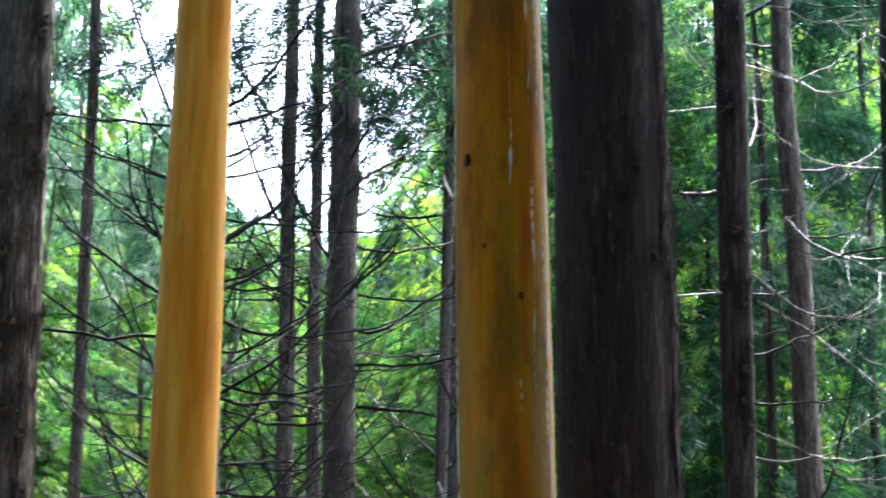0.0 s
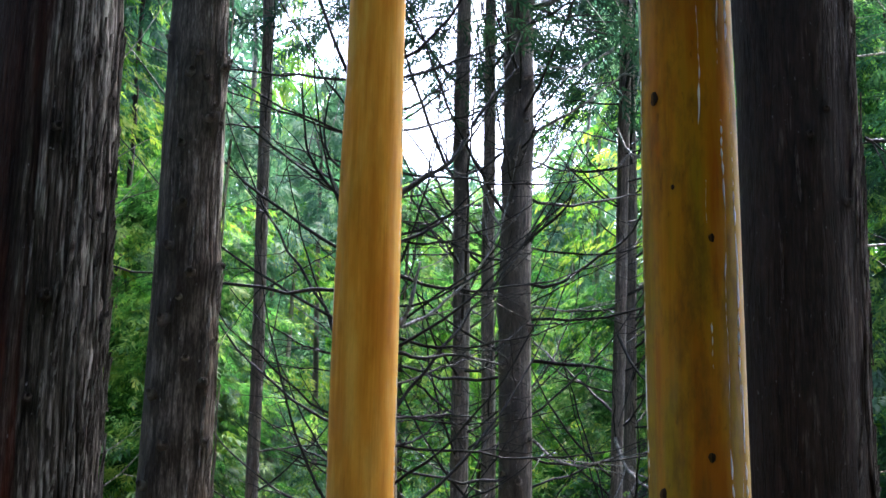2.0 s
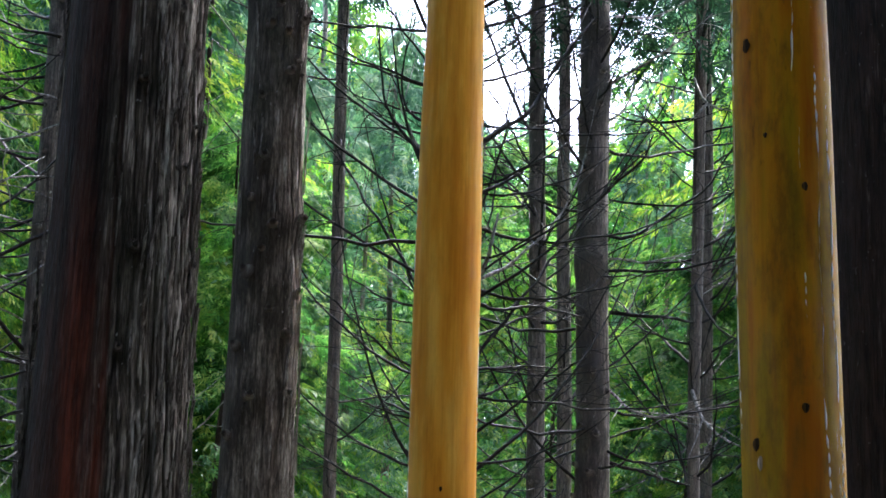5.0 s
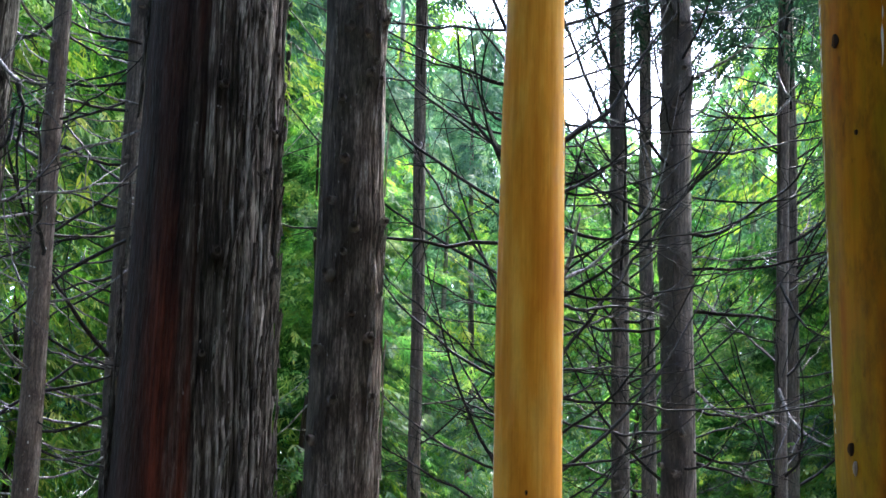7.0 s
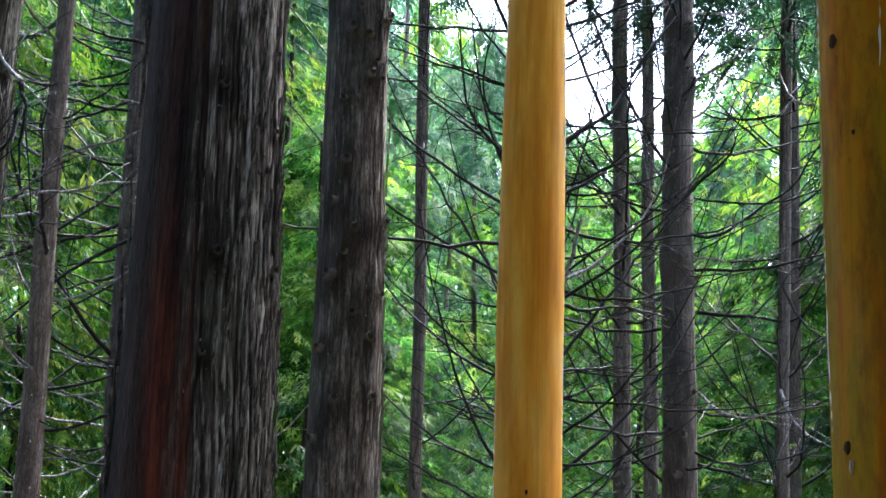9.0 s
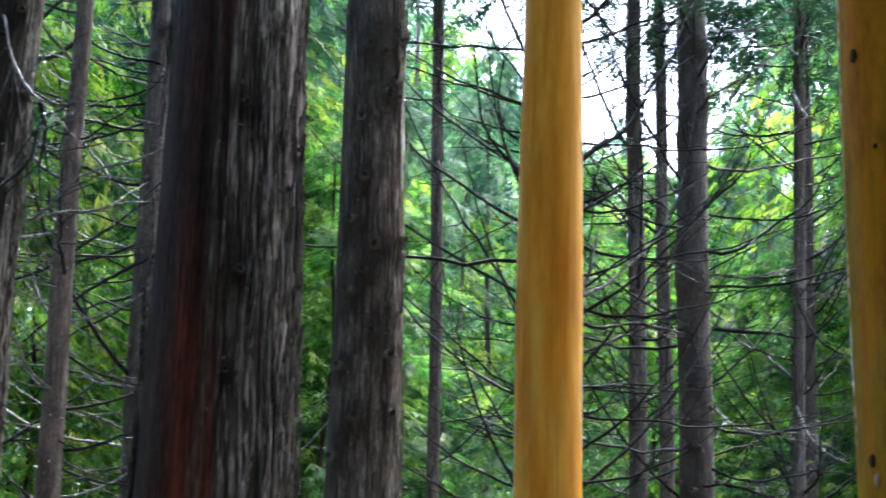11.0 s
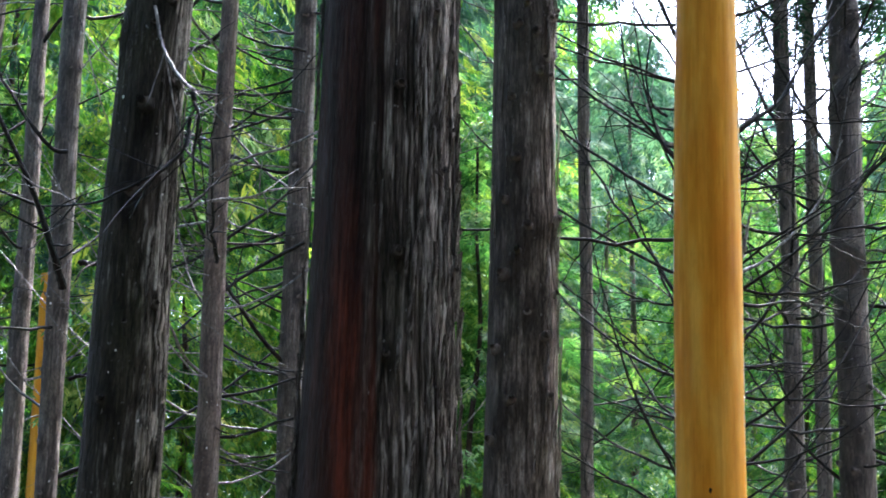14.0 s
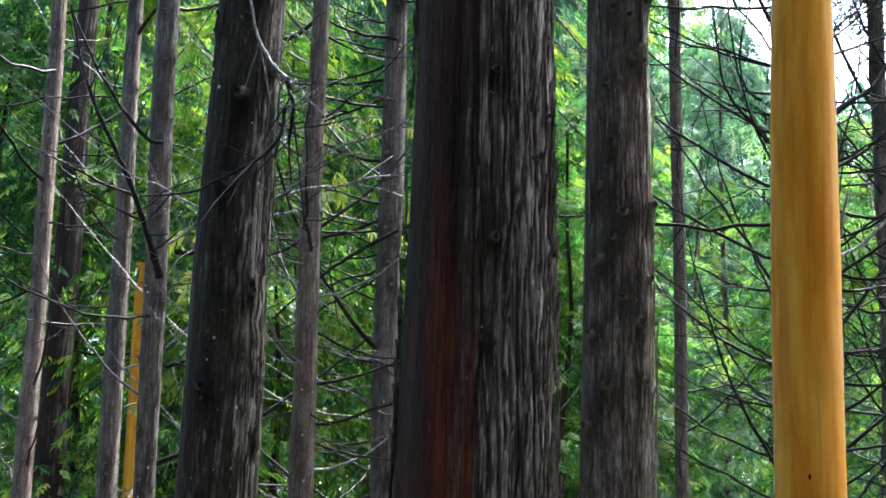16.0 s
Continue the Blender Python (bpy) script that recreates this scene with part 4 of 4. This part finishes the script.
# ---- peeled and varnished poles ----
def pole(label, x, y, lean, profile, height, mat, seed, knots=(), chips=(), sway=0.004, trickle_sheens=()):
    """A peeled log. profile: heights and radii. knots: (height, angle, width, height) of dark knots."""
    root = tagged(new("wooden_pole"), label, "wooden pole", "varnished poles")
    root.location = (x, y, 0)
    rng = np.random.default_rng(seed)
    z, th = np.linspace(-0.3, height, 170), np.linspace(0, 2 * np.pi, 72, endpoint=False)
    Z, T = np.meshgrid(z, th, indexing="ij")
    U = T / (2 * np.pi)
    zs, rs = zip(*profile)
    base = np.interp(z, zs, rs)
    for _ in range(6):
        base[1:-1] = (base[:-2] + 2 * base[1:-1] + base[2:]) / 4
    rad = base[:, None] * (1 + 0.035 * (lattice(rng, U * 3, Z * 1.4 + 9, 3) - 0.5)) + 0.0016 * (lattice(rng, U * 12, Z * 3 + 9, 12) - 0.5) + 0.0006 * (lattice(rng, U * 40, Z * 2 + 9, 40) - 0.5)
    for kz, ka, kw, kh in knots:
        off = (T - ka + np.pi) % (2 * np.pi) - np.pi
        d = (off * base[:, None] / (kw * 2.2)) ** 2 + ((Z - kz) / (kh * 2.6)) ** 2
        rad = rad + 0.004 * np.exp(-d)
    v = np.stack([lean * Z + sway * np.sin(Z * 1.5 + seed) + rad * np.cos(T), rad * np.sin(T), Z], -1).reshape(-1, 3)
    i, j = [a.ravel() for a in np.meshgrid(np.arange(len(z) - 1), np.arange(72), indexing="ij")]
    k = (j + 1) % 72
    f = np.stack([i * 72 + j, i * 72 + k, (i + 1) * 72 + k, (i + 1) * 72 + j], 1)
    shaft = part("shaft", mesh_of("shaft", v, f, mat), root)
    top = np.interp(height, zs, rs)
    cap = np.concatenate([np.stack([lean * height + sway * math.sin(height * 1.5 + seed) + top * np.cos(th), top * np.sin(th), np.full(72, height)], 1)])
    bm = bmesh.new()
    bm.faces.new([bm.verts.new(c) for c in cap])
    me = bpy.data.meshes.new("end_grain")
    bm.to_mesh(me)
    bm.free()
    me.materials.append(mat)
    part("end_grain", me, shaft, "pale sawn end")
    for k, (low, high, ang, wide) in enumerate(trickle_sheens):
        # a thin beaded run: rain water, and edge sheen modelled as one
        n = 260
        zs2 = np.linspace(low, high, n)
        a2 = ang + 0.03 * np.sin(zs2 * 5 + k) + 0.02 * np.sin(zs2 * 17 + 2 * k) + 0.008 * np.sin(zs2 * 61 + k)
        rr = np.interp(zs2, z, base) - 0.0002
        bead = wide * np.maximum(0.03, -0.12 + 1.2 * np.abs(np.sin(zs2 * 52 + 4 * np.sin(zs2 * 13 + k))) ** 1.3 * (0.25 + 0.75 * np.clip(1.5 * np.sin(zs2 * 7.3 + 2 * k) + 0.6, 0, 1))) * np.clip(np.minimum(np.arange(n), n - 1 - np.arange(n)) / 5, 0.05, 1)
        line = np.stack([lean * zs2 + sway * np.sin(zs2 * 1.5 + seed) + rr * np.cos(a2), rr * np.sin(a2), zs2], 1)
        part("water_trickle", mesh_of("water_trickle", *tube(line, bead, 8), WHITENED_WATER), shaft, "white beaded run, rain water and modelled sheen")
    for kz, ka, kw, kh, km in [(*q, KNOT) for q in knots] + [(*q, CHIP) for q in chips]:
        r = float(np.interp(kz, z, base)) + 0.0042
        bm = bmesh.new()
        bmesh.ops.create_uvsphere(bm, u_segments=14, v_segments=8, radius=1.0)
        for vert in bm.verts:
            w = 1 + 0.07 * math.sin(3 * math.atan2(vert.co.z, vert.co.y) + kz * 9) + 0.05 * math.sin(5 * math.atan2(vert.co.z, vert.co.y) + kz * 5)
            vert.co = Vector((vert.co.x * 0.0014, vert.co.y * kw * w, vert.co.z * kh * w))
        me = bpy.data.meshes.new("knot")
        bm.to_mesh(me)
        bm.free()
        me.polygons.foreach_set("use_smooth", [True] * len(me.polygons))
        me.materials.append(km)
        m = Matrix.Translation((lean * kz + sway * math.sin(kz * 1.5 + seed) + r * math.cos(ka), r * math.sin(ka), kz)) @ pose(0, 0, 0, 0, 0, math.degrees(ka))
        part("knot" if km is KNOT else "bare_chip", me, shaft, "dark round knot" if km is KNOT else "pale bare wood chip", m)
    return root


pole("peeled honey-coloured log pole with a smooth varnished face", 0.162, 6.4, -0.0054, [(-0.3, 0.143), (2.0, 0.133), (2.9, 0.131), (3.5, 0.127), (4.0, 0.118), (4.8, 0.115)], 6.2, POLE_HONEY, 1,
     knots=[(2.08, -1.6, 0.006, 0.010)], trickle_sheens=[(3.0, 4.9, -0.27, 0.0045), (1.9, 3.0, -0.24, 0.003), (1.9, 4.6, -2.94, 0.003)])
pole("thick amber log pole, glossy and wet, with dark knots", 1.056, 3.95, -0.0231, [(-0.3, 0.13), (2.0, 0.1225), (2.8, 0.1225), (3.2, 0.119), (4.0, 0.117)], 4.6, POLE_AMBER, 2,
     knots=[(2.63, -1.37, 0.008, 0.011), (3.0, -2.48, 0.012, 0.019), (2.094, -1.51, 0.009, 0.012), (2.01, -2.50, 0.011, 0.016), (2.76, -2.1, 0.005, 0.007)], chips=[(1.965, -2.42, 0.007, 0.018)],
     trickle_sheens=[(1.7, 2.95, -1.05, 0.003), (1.8, 3.6, -0.72, 0.0034), (2.6, 2.78, -1.45, 0.003), (2.92, 3.6, -1.5, 0.003), (2.95, 3.5, -1.05, 0.003), (1.7, 3.5, -3.08, 0.0032), (1.75, 2.3, -0.62, 0.003), (2.3, 2.42, -1.4, 0.0026)])
pole("distant orange log pole half hidden by a conifer trunk", -4.804, 12.0, -0.0108, [(-0.3, 0.08), (7, 0.072)], 4.15, POLE_HONEY, 3)

# ---- understorey and woods behind ----
YOUNG = []
for s in range(4):
    root = tagged(new("young_cypress"), "young cypress with feathery drooping green sprays", "tree", "understorey trees")
    h = 7.0
    part("trunk", trunk_mesh("trunk", 0.045, 0.005, h, 0.0, 400 + s, BARK_DARK, 12, 24, 0.002, 6, 0.03, (0.5, 6.5)), root)
    part("crown", crown_mesh(410 + s, "scale", LEAF_CYPRESS if s < 3 else LEAF_DARK, 0.6, h, 1.75, 105, 20, 0.21, 1.0, 0.55), root, "feathery green cypress sprays")
    YOUNG.append(root)
LEAFY = []
for s in range(4):
    root = tagged(new("broadleaf_tree"), "young broadleaf tree with bright yellow-green leaves", "tree", "understorey trees")
    h = 6.0
    part("trunk", trunk_mesh("trunk", 0.05, 0.006, h, 0.02, 500 + s, BARK_GREY, 12, 24, 0.002, 6, 0.05, (0.5, 5.5)), root)
    part("crown", crown_mesh(510 + s, "leafy", LEAF_BRIGHT, 0.5, h, 1.7, 125, 13, 0.145, 0, 0.3), root, "bright yellow-green leaves")
    LEAFY.append(root)

# lighter crowns for the understorey trees that stand farther off
THIN_CROWNS = {}
for s in range(4):
    THIN_CROWNS["young", s] = crown_mesh(450 + s, "scale", LEAF_CYPRESS if s < 3 else LEAF_DARK, 0.6, 7.0, 1.75, 80, 14, 0.28, 1.0, 0.55)
    THIN_CROWNS["leafy", s] = crown_mesh(550 + s, "leafy", LEAF_BRIGHT, 0.5, 6.0, 1.7, 90, 10, 0.185, 0, 0.3)


def thinned(tree, kind, k):
    for child in tree.children:
        if child.name.startswith("crown"):
            child.data = THIN_CROWNS[kind, k]
    return tree


def skyline(az):
    """Rise of the woods over the eye, as a slope, at a bearing in degrees from +y towards +x: low under the gap of sky."""
    def between(low, high):
        return 1 / (1 + math.exp(-(az - low) * 2.5)) / (1 + math.exp((az - high) * 2.5))

    return 0.50 - 0.14 * between(-5.8, -2.8) - 0.11 * between(-2.8, -0.6) - 0.205 * between(-0.6, 7.2)


rng = random.Random(77)
used = set()
for near, deep, count in ((13.5, 15.5, 13), (17.0, 20.0, 15), (22.5, 27.0, 20)):
    for q in range(count):
        az = -30 + 52 * (q + rng.uniform(0.1, 0.9)) / count
        d = rng.uniform(near, deep)
        kinds = YOUNG if rng.random() < 0.55 else LEAFY
        k = rng.randrange(4)
        half = math.degrees(1.7 / d)
        tall = 1.6 + d * min(skyline(az + half * e) for e in (-0.9, -0.45, 0, 0.45, 0.9)) * rng.uniform(0.75, 1.0)
        s = min(tall / (7.0 if kinds is YOUNG else 6.2), 1.75)
        m = pose(d * math.sin(radians(az)), d * math.cos(radians(az)), -0.1, 0, 0, rng.uniform(0, 360)) @ Matrix.Diagonal((s ** 0.5 * 1.05, s ** 0.5 * 1.05, s, 1))
        me_key = (kinds is YOUNG, k)
        if me_key in used:
            tree = copy_thing(kinds[k], m)
            if near > 20:
                thinned(tree, "young" if kinds is YOUNG else "leafy", k)
        else:
            used.add(me_key)
            kinds[k].matrix_basis = m
for q, (az, d, tall) in enumerate([(-9.0, 19.5, 10.5), (-10.8, 20.5, 11.0), (14.0, 15.5, 8.5), (20.5, 12.8, 8.0), (24.0, 14.5, 9.0), (-24.0, 15.0, 8.5), (12.5, 22.0, 10.0)]):
    tree = copy_thing(YOUNG[3], pose(d * math.sin(radians(az)), d * math.cos(radians(az)), -0.1, 0, 0, q * 77) @ Matrix.Diagonal((1.15, 1.15, tall / 7.0, 1)))
    tagged(tree, "tall young cypress with dark blue-green drooping sprays")
for q, (az, d, tall) in enumerate([(11.0, 17.0, 6.5), (13.2, 14.0, 6.6), (15.5, 16.0, 7.0), (19.5, 16.0, 7.5), (23.0, 17.0, 8.0), (-13.0, 15.0, 7.0), (-19.0, 14.5, 8.0), (-26.0, 16.0, 8.0)]):
    copy_thing(LEAFY[q % 4], pose(d * math.sin(radians(az)), d * math.cos(radians(az)), -0.1, 0, 0, q * 63) @ Matrix.Diagonal((1.1, 1.1, tall / 6.2, 1)))
for q, (az, d, tall) in enumerate([(-2.3, 24.0, 9.6), (-4.6, 27.0, 9.6), (-7.5, 21.0, 10.0), (1.2, 25.0, 8.2), (5.5, 26.0, 8.4)]):
    thinned(copy_thing(YOUNG[q % 3], pose(d * math.sin(radians(az)), d * math.cos(radians(az)), -0.1, 0, 0, q * 51) @ Matrix.Diagonal((0.95, 0.95, tall / 7.0, 1))), "young", q % 3)
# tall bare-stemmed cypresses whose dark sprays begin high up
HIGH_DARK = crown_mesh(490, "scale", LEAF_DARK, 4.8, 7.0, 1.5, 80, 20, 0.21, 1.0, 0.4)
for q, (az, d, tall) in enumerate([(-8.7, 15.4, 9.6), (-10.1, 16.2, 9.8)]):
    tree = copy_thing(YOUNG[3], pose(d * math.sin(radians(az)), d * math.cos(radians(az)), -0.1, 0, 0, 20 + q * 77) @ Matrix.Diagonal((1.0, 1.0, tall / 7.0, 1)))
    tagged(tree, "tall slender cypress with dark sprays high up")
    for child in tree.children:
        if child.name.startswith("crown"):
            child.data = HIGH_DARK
# low cypresses between the trunks, their leaf colour lifted as if better lit
LIFTED_CROWN = crown_mesh(480, "scale", LEAF_LIFTED, 0.6, 7.0, 1.75, 80, 16, 0.22, 1.0, 0.55)
for q, (az, d, tall) in enumerate([(-9.6, 16.4, 6.0), (-7.8, 17.0, 5.8), (-5.2, 17.5, 5.4)]):
    tree = copy_thing(YOUNG[q % 3], pose(d * math.sin(radians(az)), d * math.cos(radians(az)), -0.1, 0, 0, 30 + q * 70) @ Matrix.Diagonal((0.85, 0.85, tall / 7.0, 1)))
    tagged(tree, "low young cypress with yellow-green sprays, brightened by colour")
    for child in tree.children:
        if child.name.startswith("crown"):
            child.data = LIFTED_CROWN
# pale teal cypresses under the gap of sky, with haze in their leaf colour
TEAL_STEM = trunk_mesh("trunk", 0.06, 0.007, 7.0, 0.0, 471, BARK_GREY, 12, 24, 0.002, 6, 0.03, (0.5, 6.5))
TEAL_CROWN = crown_mesh(470, "scale", LEAF_HAZED, 0.6, 7.0, 1.75, 105, 20, 0.21, 1.0, 0.55)
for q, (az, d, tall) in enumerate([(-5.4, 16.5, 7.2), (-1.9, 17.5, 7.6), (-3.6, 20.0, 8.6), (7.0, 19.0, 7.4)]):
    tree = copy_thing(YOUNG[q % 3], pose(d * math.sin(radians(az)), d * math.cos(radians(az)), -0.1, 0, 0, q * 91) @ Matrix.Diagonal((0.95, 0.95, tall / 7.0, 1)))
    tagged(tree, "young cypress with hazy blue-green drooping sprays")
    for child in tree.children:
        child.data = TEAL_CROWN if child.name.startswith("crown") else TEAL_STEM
for kinds in (YOUNG, LEAFY):
    for k in range(4):
        if (kinds is YOUNG, k) not in used:
            kinds[k].matrix_basis = pose(-6 + 3 * k, 24, -0.1)

# woods all round; those beside and behind the camera are unseen, added to shape light
def woods(name, label, seed, low, high, near, deep, count, large, mat, top):
    r = np.random.default_rng(seed)
    az, d = r.uniform(low, high, count), r.uniform(near, deep, count)
    rise = np.array([top(a) for a in az]) + np.sin(az * 0.9) * 0.02 + np.sin(az * 2.3 + 1) * 0.02 + np.sin(az * 5.1) * 0.012
    h = r.random(count) ** 0.8 * (1.6 + d * rise)
    P = np.stack([d * np.sin(np.radians(az)), d * np.cos(np.radians(az)), h], 1)
    v, f = scattered("leafy", P, r.uniform(0, 6.28, count), r.normal(0.5, 0.4, count), r.normal(0, 0.6, count), large * r.uniform(0.6, 1.3, count))
    tagged(new(name, mesh_of(name, v, f, mat, False)), label, "woods", kind="stuff")


woods("far_woods", "dense green woods in the distance", 9, -36, 30, 29, 46, 15000, 0.85, LEAF_HAZED, skyline)
woods("deep_woods", "darker woods beyond the clearing", 12, -38, 32, 47, 55, 6000, 1.7, LEAF_HAZED, lambda a: skyline(a) * 0.85)
woods("woods_behind", "unseen dark green woods added behind the camera", 10, 105, 322, 13, 22, 2900, 1.9, LEAF_DARK, lambda a: 0.5 if a < 280 else 1.0)
woods("side_woods", "unseen green woods added at the left, closing off light", 13, -62, -38, 24, 34, 1300, 1.1, LEAF_DARK, lambda a: 0.8)
# its low stretch leaves an opening for edge light on the poles
woods("woods_aside", "unseen green woods added at the right, shaping edge light", 11, 30, 105, 20, 32, 2000, 1.7, LEAF_DARK, lambda a: 0.15 if a < 36 else 0.7)
